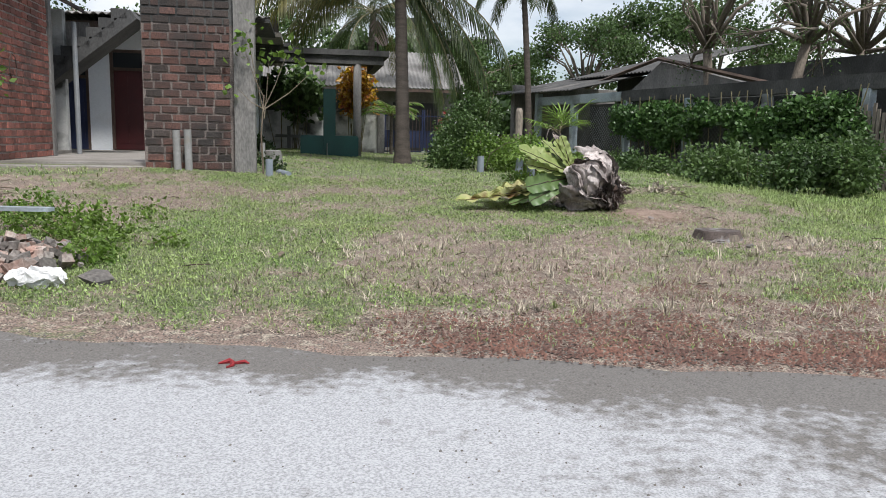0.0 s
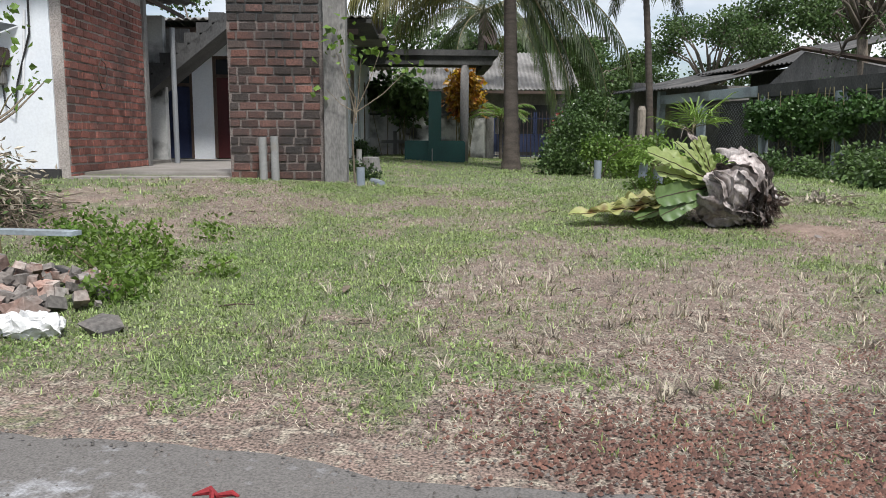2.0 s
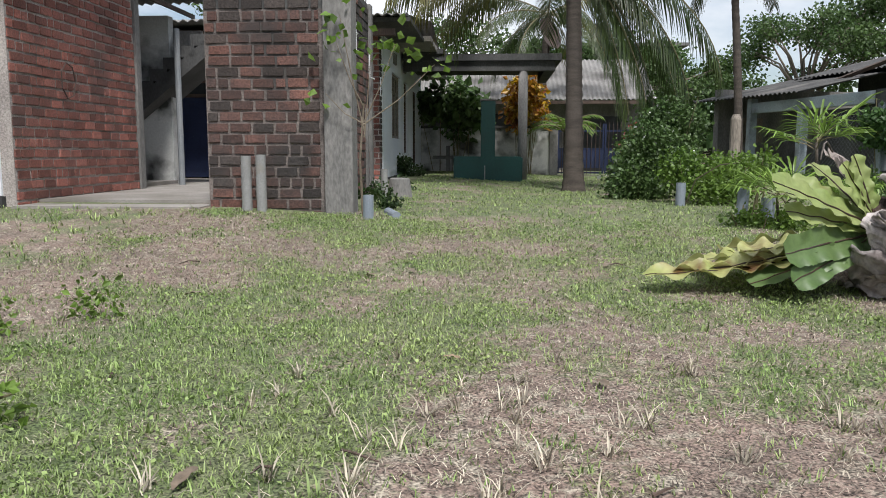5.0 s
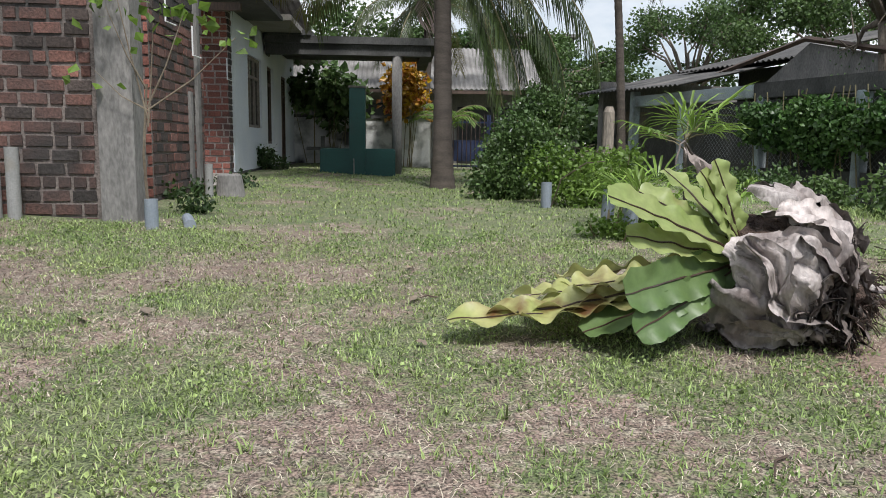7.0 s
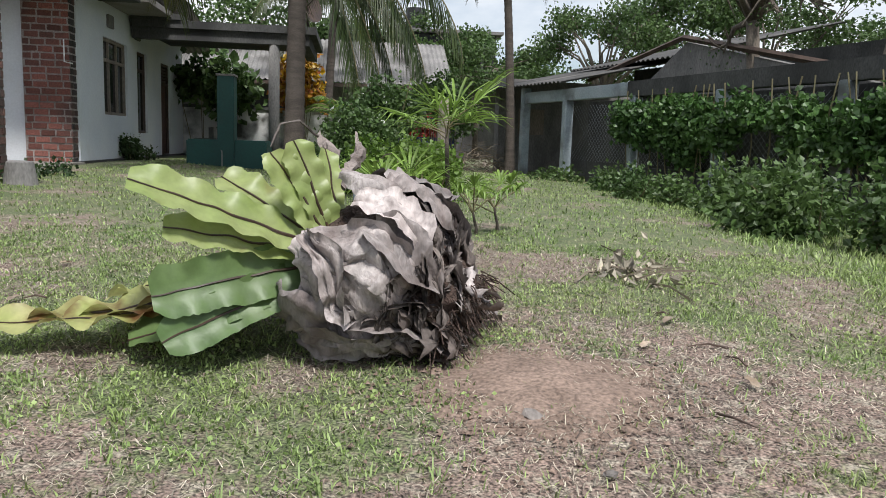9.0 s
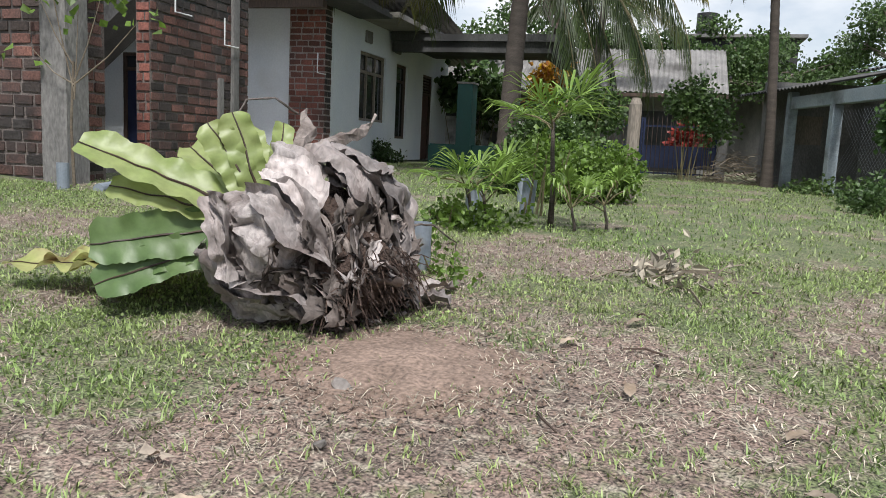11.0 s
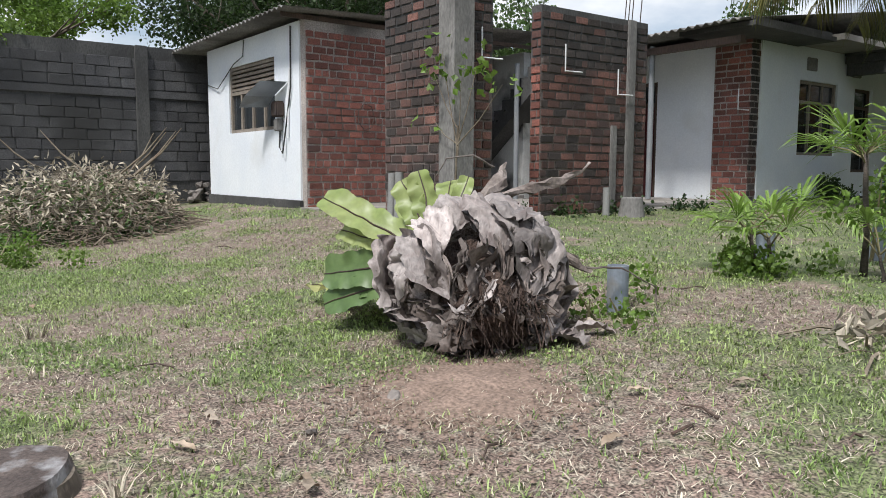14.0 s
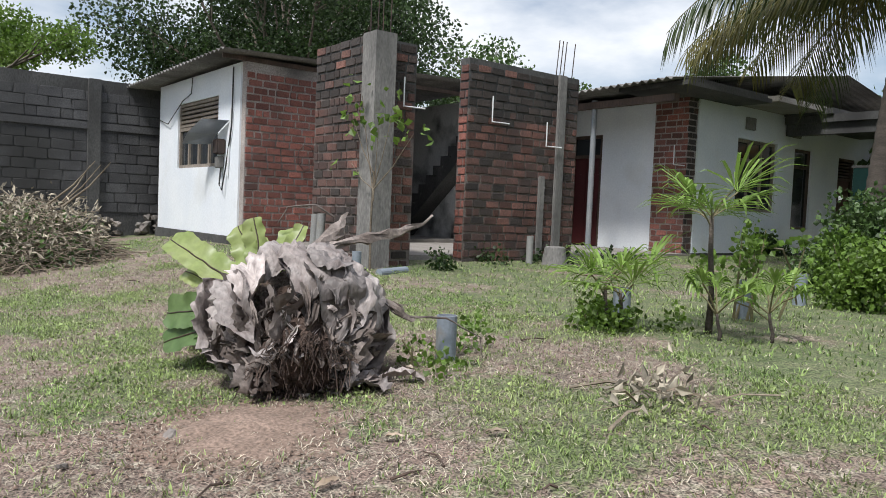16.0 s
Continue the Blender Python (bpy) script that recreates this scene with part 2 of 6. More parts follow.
def lush(x, y):
    """0 for bare or straw-covered earth, 1 for thick grass."""
    g = 0.62 + 0.6 * noise.noise((x * 0.55, y * 0.55, 3.1)) + 0.75 * noise.noise((x * 1.6, y * 1.6, 8.7)) + 0.55 * noise.noise((x * 4, y * 4, 1.7))
    g += 0.5 * ss(3.2, 5, x - 0.1 * y + 0.6) * ss(6, 8, y) + 0.3 * ss(10.8, 13, y)

    def spot(cx, cy, rx, ry, w):
        return w * math.exp(-((x - cx) / rx) ** 2 - ((y - cy) / ry) ** 2)
    g -= spot(2.6, 8.5, 0.65, 0.7, 1.5) + spot(1.0, 5.9, 1.2, 0.8, 0.75) + spot(-3.8, 9.3, 1.5, 1.2, 0.7) + spot(1.4, 4.5, 1.6, 0.5, 0.7) + spot(2.0, 3.75, 2.4, 0.55, 1.6)
    g -= spot(2.6, 5.6, 0.8, 1.0, 0.5) + spot(2.4, 11.0, 0.7, 0.5, 0.6) + spot(0.3, 7.6, 0.9, 0.5, 0.4)
    g += spot(-2.2, 5.9, 1.1, 0.9, 0.6) + spot(2.3, 6.3, 0.7, 0.5, 0.4)
    return min(1, max(0, g))


def part(name, bm, material, parent=None, label="", smooth=False):
    me = bpy.data.meshes.new(name)
    bm.to_mesh(me)
    bm.free()
    me.materials.append(material)
    if smooth:
        me.shade_smooth()
    ob = new(name, me)
    if parent:
        ob.parent = parent
    if label:
        ob["label"] = label
    return ob


def raw(name, verts, faces, material, parent=None, label="", smooth=False):
    me = bpy.data.meshes.new(name)
    me.from_pydata(verts, [], faces)
    me.materials.append(material)
    if smooth:
        me.shade_smooth()
    ob = new(name, me)
    if parent:
        ob.parent = parent
    if label:
        ob["label"] = label
    return ob


def thing(name, label, category, group="", kind=""):
    return tagged(new(name), label, category, group, kind)


def box(bm, x0, y0, z0, x1, y1, z1, m=B, bevel=0.0):
    r = bmesh.ops.create_cube(bm, size=1)
    vs = r["verts"]
    bmesh.ops.transform(bm, verts=vs, matrix=m @ Matrix.Translation(((x0 + x1) / 2, (y0 + y1) / 2, (z0 + z1) / 2)) @ Matrix.Diagonal((abs(x1 - x0), abs(y1 - y0), abs(z1 - z0), 1)))
    if bevel:
        es = list({e for v in vs for e in v.link_edges})
        bmesh.ops.bevel(bm, geom=es, offset=bevel, segments=2, affect="EDGES", clamp_overlap=True)
    return bm


def boxes(*dims, m=B, bevel=0.0):
    bm = bmesh.new()
    for d in dims:
        box(bm, *d, m=m, bevel=bevel)
    return bm


def tube(bm, pts, radii, sides=8, caps=True):
    """A tube along points, radius by point."""
    if not isinstance(radii, (list, tuple)):
        radii = [radii] * len(pts)
    pts = [Vector(p) for p in pts]
    rings, side = [], None
    for i, p in enumerate(pts):
        d = (pts[min(i + 1, len(pts) - 1)] - pts[max(i - 1, 0)]).normalized()
        ref = side if side is not None else (Vector((1, 0, 0)) if abs(d.x) < 0.8 else Vector((0, 1, 0)))
        a = (ref - d * ref.dot(d)).normalized()
        side = a
        b = d.cross(a)
        rings.append([bm.verts.new(p + (a * math.cos(k * math.tau / sides) + b * math.sin(k * math.tau / sides)) * radii[i]) for k in range(sides)])
    for r, s in zip(rings, rings[1:]):
        for k in range(sides):
            bm.faces.new((r[k], r[(k + 1) % sides], s[(k + 1) % sides], s[k]))
    if caps:
        bm.faces.new(rings[0][::-1])
        bm.faces.new(rings[-1])
    return bm


def tubes(*items, sides=8):
    bm = bmesh.new()
    for pts, r in items:
        tube(bm, pts, r, sides)
    return bm


def wb(u, v, z):
    """World place of a building-frame place."""
    return B @ Vector((u, v, z))


def corrugated(p00, p10, p01, waves, amp=0.025, th=0.012, steps=5):
    """A wavy sheet from three corners; waves run from p00 to p10, grooves go to p01."""
    p00, p10, p01 = Vector(p00), Vector(p10), Vector(p01)
    ex, ey = p10 - p00, p01 - p00
    nrm = ex.cross(ey).normalized()
    verts, faces = [], []
    n = waves * steps
    for layer in (0, 1):
        for i in range(n + 1):
            w = amp * math.sin(i / steps * math.tau) + (th if layer else 0)
            for e in (0, 1):
                verts.append(p00 + ex * (i / n) + ey * e + nrm * w)
    k = 2 * (n + 1)
    for i in range(n):
        a = 2 * i
        faces.append((a, a + 2, a + 3, a + 1))
        faces.append((k + a, k + a + 1, k + a + 3, k + a + 2))
        faces.append((a, k + a, k + a + 2, a + 2))
        faces.append((a + 1, a + 3, k + a + 3, k + a + 1))
    return verts, faces


def leaf_cloud(name, centres, count, size, material, parent=None, seed=1, label="", droop=0.3, long=2.2, kind=""):
    """Many small two-faced folded leaves in ellipsoids given as (x, y, z, rx, ry, rz)."""
    r = np.random.default_rng(seed)
    c = np.array(centres, float)
    w = np.prod(c[:, 3:6], axis=1) ** 0.67
    idx = r.choice(len(c), count, p=w / w.sum())
    d = r.normal(size=(count, 3))
    d /= np.linalg.norm(d, axis=1)[:, None]
    rad = r.random(count) ** 0.45
    pos = c[idx, :3] + d * rad[:, None] * c[idx, 3:6]
    pos += r.normal(scale=size * 0.8, size=pos.shape)
    a = d * 0.6 + r.normal(size=(count, 3)) * 0.7
    a[:, 2] -= droop
    a /= np.linalg.norm(a, axis=1)[:, None]
    b = np.cross(a, r.normal(size=(count, 3)))
    b /= np.linalg.norm(b, axis=1)[:, None] + 1e-6
    nn = np.cross(a, b)
    s = size * (0.6 + 0.8 * r.random(count))[:, None]
    h = b * s / long
    tip = pos + a * s
    mid = pos + a * s * 0.45
    v = np.stack([pos, mid + h + nn * s * 0.12, tip, mid - h + nn * s * 0.12], 1).reshape(-1, 3)
    f = np.arange(count * 4).reshape(-1, 4)
    faces = np.concatenate([f[:, [0, 1, 2]], f[:, [0, 2, 3]]])
    ob = raw(name, v.tolist(), faces.tolist(), material, parent, label)
    if kind:
        ob["kind"] = kind
    return ob


def coursed(parent, name, p0, ex, ey, length, z0, z1, material, pitch=0.25, course=0.118, depth=0.015, seed=0, ends=0.0, joint=0.028):
    """Bricks laid in courses on a face: p0 foot, ex along, ey outward (unit vectors of the building frame)."""
    r = random.Random(seed)
    metre, dark = brick_meshes(material), brick_meshes(M_BRICKMOULD)
    mouldy = material.name == "weathered_dark_brick"
    rows = int((z1 - z0) / course)
    for k in range(rows):
        z = z0 + (k + 0.5) * course
        s = -(k % 2) * pitch / 2 + (0 if k % 4 < 2 else 0.03)
        while s < length - 0.02:
            L = pitch if (k % 3 or r.random() < 0.5) else pitch * 0.52
            a, b = max(s, 0), min(s + L, length)
            s += L
            if b - a < 0.05:
                continue
            ob = new(name, r.choice(dark if mouldy and r.random() < (0.85 if z > 2.55 else 0.2) else metre))
            ob.parent = parent
            q = Vector(p0) + Vector(ex) * ((a + b) / 2) + Vector(ey) * (depth * r.uniform(-0.25, 0.2))
            X, Y = Vector(ex), Vector(ey)
            m = Matrix(((X.x, Y.x, 0, q.x), (X.y, Y.y, 0, q.y), (0, 0, 1, z + r.uniform(-0.004, 0.004)), (0, 0, 0, 1)))
            ob.matrix_basis = B @ m @ pose(0, 0, 0, 0, r.uniform(-1.2, 1.2), r.uniform(-1.5, 1.5)) @ Matrix.Diagonal((b - a - joint, depth * 2, course - joint, 1))


_bricks = {}


def brick_meshes(material):
    if material.name not in _bricks:
        out, r = [], random.Random(5)
        for i in range(5):
            bm = bmesh.new()
            bmesh.ops.create_cube(bm, size=1)
            bmesh.ops.bevel(bm, geom=bm.edges[:], offset=0.06, segments=1, affect="EDGES")
            for v in bm.verts:
                v.co += Vector((r.uniform(-0.02, 0.02), r.uniform(-0.06, 0.06), r.uniform(-0.05, 0.05)))
            me = bpy.data.meshes.new("brick")
            bm.to_mesh(me)
            bm.free()
            me.materials.append(material)
            out.append(me)
        _bricks[material.name] = out
    return _bricks[material.name]


# ---- ground and road ----
def build_ground():
    xs = np.unique(np.concatenate([[-400, -150, -60, -30, -20], np.arange(-14, 12.01, 0.16), [18, 30, 60, 150, 400]]))
    ys = np.unique(np.concatenate([[-400, -150, -60, -20, -6], np.arange(-2, 20.01, 0.16), np.arange(21, 32, 1.0), [45, 80, 200, 400]]))
    nx = len(xs)
    verts = [(x, y, ground_z(x, y)) for y in ys for x in xs]
    faces = [(j * nx + i, j * nx + i + 1, (j + 1) * nx + i + 1, (j + 1) * nx + i) for j in range(len(ys) - 1) for i in range(nx - 1)]
    m = bpy.data.materials.new("lawn_earth")
    ob = tagged(raw("ground", verts, faces, m, smooth=True), "patchy mown lawn with straw and bare reddish earth", "ground", kind="structure")
    at = ob.data.attributes.new("lush", "FLOAT", "POINT")
    at.data.foreach_set("value", [lush(x, y) for y in ys for x in xs])
    m.use_nodes = True
    n, l = m.node_tree.nodes, m.node_tree.links
    b = n["Principled BSDF"]
    b.inputs["Roughness"].default_value = 0.95
    g = n.new("ShaderNodeNewGeometry")

    def tex(s, d=6):
        t = n.new("ShaderNodeTexNoise")
        t.inputs["Scale"].default_value, t.inputs["Detail"].default_value = s, d
        l.new(g.outputs["Position"], t.inputs[0])
        return t.outputs[0]

    def rng_(src, a, z, lo=0.0, hi=1.0):
        r = n.new("ShaderNodeMapRange")
        for i, v in enumerate((a, z, lo, hi)):
            r.inputs[i + 1].default_value = v
        l.new(src, r.inputs[0])
        return r.outputs[0]

    def mix(f, a, c, how="MIX"):
        x = n.new("ShaderNodeMixRGB")
        x.blend_type = how
        for i, v in ((0, f), (1, a), (2, c)):
            if isinstance(v, (float, tuple)):
                x.inputs[i].default_value = v if isinstance(v, float) else (*v, 1)
            else:
                l.new(v, x.inputs[i])
        return x.outputs[0]
    a = n.new("ShaderNodeAttribute")
    a.attribute_name = "lush"
    earth = mix(rng_(tex(3.0), 0.35, 0.65), (0.31, 0.225, 0.185), (0.21, 0.16, 0.132))
    earth = mix(rng_(tex(14), 0.5, 0.66), earth, (0.4, 0.35, 0.28))
    green = mix(rng_(tex(6), 0.35, 0.65), (0.12, 0.16, 0.065), (0.2, 0.215, 0.115))
    add = n.new("ShaderNodeMath")
    l.new(a.outputs["Fac"], add.inputs[0])
    l.new(rng_(tex(22), 0.3, 0.7, -0.3, 0.3), add.inputs[1])
    col = mix(rng_(add.outputs[0], 0.3, 0.75), earth, green)
    # fine noise darkens the base, as painted shade between the grass blades
    col = mix(1.0, col, rng_(tex(90, 3), 0.34, 0.66, 0.16, 1.3), "MULTIPLY")
    l.new(col, b.inputs["Base Color"])
    bp = n.new("ShaderNodeBump")
    bp.inputs["Strength"].default_value, bp.inputs["Distance"].default_value = 0.8, 0.03
    l.new(tex(40), bp.inputs["Height"])
    l.new(bp.outputs[0], b.inputs["Normal"])
    return ob


build_ground()


def road_edge(x):
    return 3.62 - 0.09 * x + 0.09 * noise.noise((x * 1.3, 0, 0)) + 0.04 * noise.noise((x * 5, 2, 0)) + 0.25 * ss(-1.5, -4, x)


def build_road():
    xs = [-60, -30, -15] + [-8 + 0.1 * i for i in range(160)] + [15, 30, 60]
    verts, faces = [], []
    rows = 24
    for x in xs:
        e = road_edge(max(-8, min(8, x))) if abs(x) < 9 else 3.6
        for j in range(rows):
            y = -2.2 + (e + 2.2) * j / (rows - 1)
            verts.append((x, y, ground_z(x, y) + (0.012 if j < rows - 1 else -0.01) + 0.004 * noise.noise((x * 2, y * 2, 5))))
    for i in range(len(xs) - 1):
        for j in range(rows - 1):
            faces.append((i * rows + j, (i + 1) * rows + j, (i + 1) * rows + j + 1, i * rows + j + 1))
    m = bpy.data.materials.new("worn_road")
    m.use_nodes = True
    n, l = m.node_tree.nodes, m.node_tree.links
    b = n["Principled BSDF"]
    b.inputs["Roughness"].default_value = 0.85
    g = n.new("ShaderNodeNewGeometry")

    def tex(s, d=7):
        t = n.new("ShaderNodeTexNoise")
        t.inputs["Scale"].default_value, t.inputs["Detail"].default_value = s, d
        l.new(g.outputs["Position"], t.inputs[0])
        return t.outputs[0]

    def rg(src, a, z, lo=0.0, hi=1.0):
        r = n.new("ShaderNodeMapRange")
        for i, v in enumerate((a, z, lo, hi)):
            r.inputs[i + 1].default_value = v
        l.new(src, r.inputs[0])
        return r.outputs[0]
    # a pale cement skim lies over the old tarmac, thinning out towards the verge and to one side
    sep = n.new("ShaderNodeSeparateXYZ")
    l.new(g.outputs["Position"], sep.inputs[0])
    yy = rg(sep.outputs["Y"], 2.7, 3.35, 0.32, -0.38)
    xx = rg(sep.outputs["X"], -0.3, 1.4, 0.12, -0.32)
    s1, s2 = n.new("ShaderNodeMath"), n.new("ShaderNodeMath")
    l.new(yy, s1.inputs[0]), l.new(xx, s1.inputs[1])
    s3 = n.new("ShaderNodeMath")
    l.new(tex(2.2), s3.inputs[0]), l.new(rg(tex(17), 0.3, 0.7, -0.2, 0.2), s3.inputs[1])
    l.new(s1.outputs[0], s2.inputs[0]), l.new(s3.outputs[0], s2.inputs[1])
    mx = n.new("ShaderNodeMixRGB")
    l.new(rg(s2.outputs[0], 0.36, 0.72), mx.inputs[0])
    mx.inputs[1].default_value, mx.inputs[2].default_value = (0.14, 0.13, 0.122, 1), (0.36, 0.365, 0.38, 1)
    fx = n.new("ShaderNodeMixRGB")
    fx.blend_type, fx.inputs[0].default_value = "MULTIPLY", 1
    l.new(mx.outputs[0], fx.inputs[1])
    l.new(rg(tex(120, 4), 0.33, 0.62, 0.62, 1.15), fx.inputs[2])
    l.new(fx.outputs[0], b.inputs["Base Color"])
    bp = n.new("ShaderNodeBump")
    bp.inputs["Strength"].default_value, bp.inputs["Distance"].default_value = 0.35, 0.006
    l.new(tex(120, 4), bp.inputs["Height"]), l.new(bp.outputs[0], b.inputs["Normal"])
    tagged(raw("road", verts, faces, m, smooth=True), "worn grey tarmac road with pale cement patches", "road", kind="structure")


build_road()


# ---- annex: white front, red brick side ----
def window_unit(parent, u0, u1, v0, v1, z0, z1, axis, cols=3, transom=0.0, louvres=0, frame_mat=None, bars=False):
    """A framed window in a wall that runs along u (axis 'u') or v (axis 'v'); a0..a1 along, d0..d1 through."""
    frame_mat = frame_mat or M_WOODGREY
    a0, a1, d0, d1 = (u0, u1, v0, v1) if axis == "u" else (v0, v1, u0, u1)

    def bx(bm, a, b, c, d, e, f):
        if axis == "u":
            box(bm, a, c, e, b, d, f)
        else:
            box(bm, c, a, e, d, b, f)
    w = thing("window", "", "")
    w.parent = parent
    t = 0.06
    bm = bmesh.new()
    for a, b, e, f in ((a0, a0 + t, z0, z1), (a1 - t, a1, z0, z1), (a0 + t, a1 - t, z1 - t, z1), (a0 + t, a1 - t, z0, z0 + t)):
        bx(bm, a, b, d0, d1, e, f)
    zt = z1 - transom if transom else z1 - t
    if transom:
        bx(bm, a0 + t, a1 - t, d0, d1, zt - t / 2, zt + t / 2)
    for k in range(1, cols):
        c = a0 + (a1 - a0) * k / cols
        bx(bm, c - t / 2, c + t / 2, d0 + 0.004, d1 - 0.004, z0 + t, zt - t / 2)
    part("window_frame", bm, frame_mat, w)
    dm = (d0 + d1) / 2
    for k in range(cols):
        bm = bmesh.new()
        a, b = a0 + (a1 - a0) * k / cols + t / 2, a0 + (a1 - a0) * (k + 1) / cols - t / 2
        bx(bm, a, b, dm - 0.004, dm + 0.004, z0 + t, zt - t / 2)
        part("pane", bm, M_GLASS, w)
    if transom and not louvres:
        bm = bmesh.new()
        bx(bm, a0 + t, a1 - t, dm - 0.004, dm + 0.004, zt + t / 2, z1 - t)
        part("pane", bm, M_GLASS, w)
        bm = bmesh.new()
        for k in range(1, cols):
            c = a0 + (a1 - a0) * k / cols
            bx(bm, c - 0.02, c + 0.02, d0 + 0.01, d1 - 0.01, zt + t / 2, z1 - t)
        part("mullion", bm, frame_mat, w)
    for k in range(louvres):
        z = zt + t / 2 + (transom - t * 1.5) * (k + 0.5) / louvres
        bm = bmesh.new()
        bx(bm, a0 + t, a1 - t, d0 + 0.01, d1 - 0.01, z - 0.022, z + 0.022)
        part("louvre", bm, frame_mat, w)
    return w


def walls(parent, name, material, *dims, label=""):
    return [part(name, boxes(k), material, parent, label) for k in dims][0]


def roof_sheet(parent, a, b, c, waves, label="", name="roof"):
    v, f = corrugated(wb(*a), wb(*b), wb(*c), waves)
    return raw(name, v, f, M_ROOF, parent, label)


annex = thing("annex", "small white-fronted annex with red brick side and sheet roof", "house")
walls(annex, "white_wall", M_WHITE, (-8.75, 11.87, 0.6, -7.66, 12.07, 3.4), (-5.66, 11.87, 0.6, -4.75, 12.07, 3.4), (-7.66, 11.87, 0.6, -5.66, 12.07, 1.76), (-7.66, 11.87, 2.96, -5.66, 12.07, 3.4),
      (-8.75, 12.07, 0.6, -8.55, 17, 3.4), label="whitewashed plaster wall")
walls(annex, "plinth", M_DARKCONC, (-8.78, 11.83, 0.2, -4.72, 12.06, 0.596), label="stained grey cement plinth")
brickside = walls(annex, "brick_wall", M_MORTAR, (-4.83, 11.9, 0.2, -4.6, 14.85, 3.42), label="red brick wall with thick mortar")
walls(annex, "white_post", M_CONCRETE, (-4.86, 14.853, 0.3, -4.56, 15.0, 3.4), label="white cement jamb")
walls(annex, "rear_wall", M_BACKWHITE, (-8.55, 16.8, 0.3, -4.9, 17, 3.4))
window_unit(annex, -7.66, -5.66, 11.9, 11.99, 1.76, 2.96, "u", 4, transom=0.48, louvres=5)
walls(annex, "room_floor", M_SLAB, (-8.55, 12.07, 0.3, -4.84, 16.8, 0.6))
roof_sheet(annex, (-10.1, 11.42, 3.42), (-4.35, 11.42, 3.5), (-10.1, 17.3, 3.62), 34, "weathered corrugated asbestos roof")
walls(annex, "fascia", M_WOODDARK, (-4.62, 11.5, 3.4, -4.58, 17.2, 3.47))
walls(annex, "back_room", M_BACKWHITE, (-8.55, 17.0, 0.3, -8.4, 24, 3.3), (-8.4, 24, 0.3, -4.9, 24.15, 3.3))

# ---- brick pier A with concrete column ----
pier = thing("brick_pier", "weathered brick corner pier with raw concrete column", "pier")
pier_core = walls(pier, "core", M_MORTARDARK, (-2.43, 11.98, 0.2, -1.12, 12.2, 2.6), (-1.2, 12.2, 0.2, -0.98, 12.62, 2.6))
walls(pier, "column", M_CONCRETE, (-1.12, 11.9, 0.2, -0.82, 12.197, 3.29), label="raw concrete column with rough joints")
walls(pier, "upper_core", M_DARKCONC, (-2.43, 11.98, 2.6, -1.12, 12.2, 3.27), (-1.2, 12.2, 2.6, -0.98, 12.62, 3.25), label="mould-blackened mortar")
part("rebar", tubes(*[([wb(-0.97 + dx, 12.05 + dy, 3.25), wb(-0.97 + dx * 1.2, 12.05 + dy, 3.95)], 0.008) for dx in (-0.08, 0.08) for dy in (-0.09, 0.09)], sides=5), M_RUST, pier, "rusty reinforcing bars")

# ---- brick wall B ----
wallb = thing("brick_wall", "freestanding weathered brick wall with cement chases", "wall")
wallb_core = walls(wallb, "core", M_MORTARDARK, (-1.43, 13.7, 0.2, -1.24, 15.93, 2.6))
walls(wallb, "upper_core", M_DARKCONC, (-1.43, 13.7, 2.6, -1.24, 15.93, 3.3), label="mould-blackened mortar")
part("cement_strip", boxes((-1.24, 15.45, 0.55, -1.185, 15.62, 3.3), (-1.24, 15.12, 0.55, -1.19, 15.24, 1.75), bevel=0.012), M_CONCRETE, wallb, "rough vertical cement chase")
part("rebar", tubes(*[([wb(-1.33, v, 3.28), wb(-1.33 + 0.02, v + 0.03, 3.85)], 0.008) for v in (15.5, 15.58, 15.66, 15.85)], sides=5), M_RUST, wallb, "rusty reinforcing bars")


def conduit(v, u, z, up=0.36, along=0.32):
    c = thing("conduit", "thin white bent plastic conduit on brick wall", "pipe", "wall conduits")
    part("pipe", tubes(([wb(u + 0.03, v, z + up), wb(u + 0.03, v, z), wb(u + 0.05, v + along * 0.98, z)], 0.011)), M_CONDUIT, c)


for _v, _u, _z in ((14.1, -1.2, 2.45), (15.2, -1.2, 2.2), (12.4, -0.95, 2.45), (18.95, -1.6, 2.2)):
    conduit(_v, _u, _z)

# ---- main house ----
house = thing("house", "white plastered house with brick porch pier and sheet roof", "house")
walls(house, "front_wall", M_WHITE, (-8.4, 19.62, 0.2, -6.4, 19.8, 3.5), (-5.2, 19.62, 0.2, -4.72, 19.8, 3.5), (-3.85, 19.62, 0.2, -2.45, 19.8, 3.5), (-4.72, 19.62, 2.93, -3.85, 19.8, 3.5), (-6.4, 19.62, 2.6, -5.2, 19.8, 3.5), label="white painted front wall")
house_pier = walls(house, "brick_pier", M_MORTAR, (-2.45, 19.52, 0.2, -1.68, 19.8, 3.6), label="red brick porch pier")
walls(house, "side_wall", M_WHITE, (-1.85, 19.8, 0.55, -1.65, 21.2, 3.7), (-1.85, 22.75, 0.55, -1.65, 23.5, 3.7), (-1.85, 24.3, 0.55, -1.65, 25.6, 3.7), (-1.85, 26.45, 0.55, -1.65, 28, 3.7),
      (-1.85, 21.2, 0.55, -1.65, 22.75, 1.42), (-1.85, 21.2, 2.9, -1.65, 22.75, 3.7), (-1.85, 23.5, 0.55, -1.65, 24.3, 1.08), (-1.85, 23.5, 2.88, -1.65, 24.3, 3.7), (-1.85, 25.6, 2.83, -1.65, 26.45, 3.7), label="pale blue-white plaster wall")
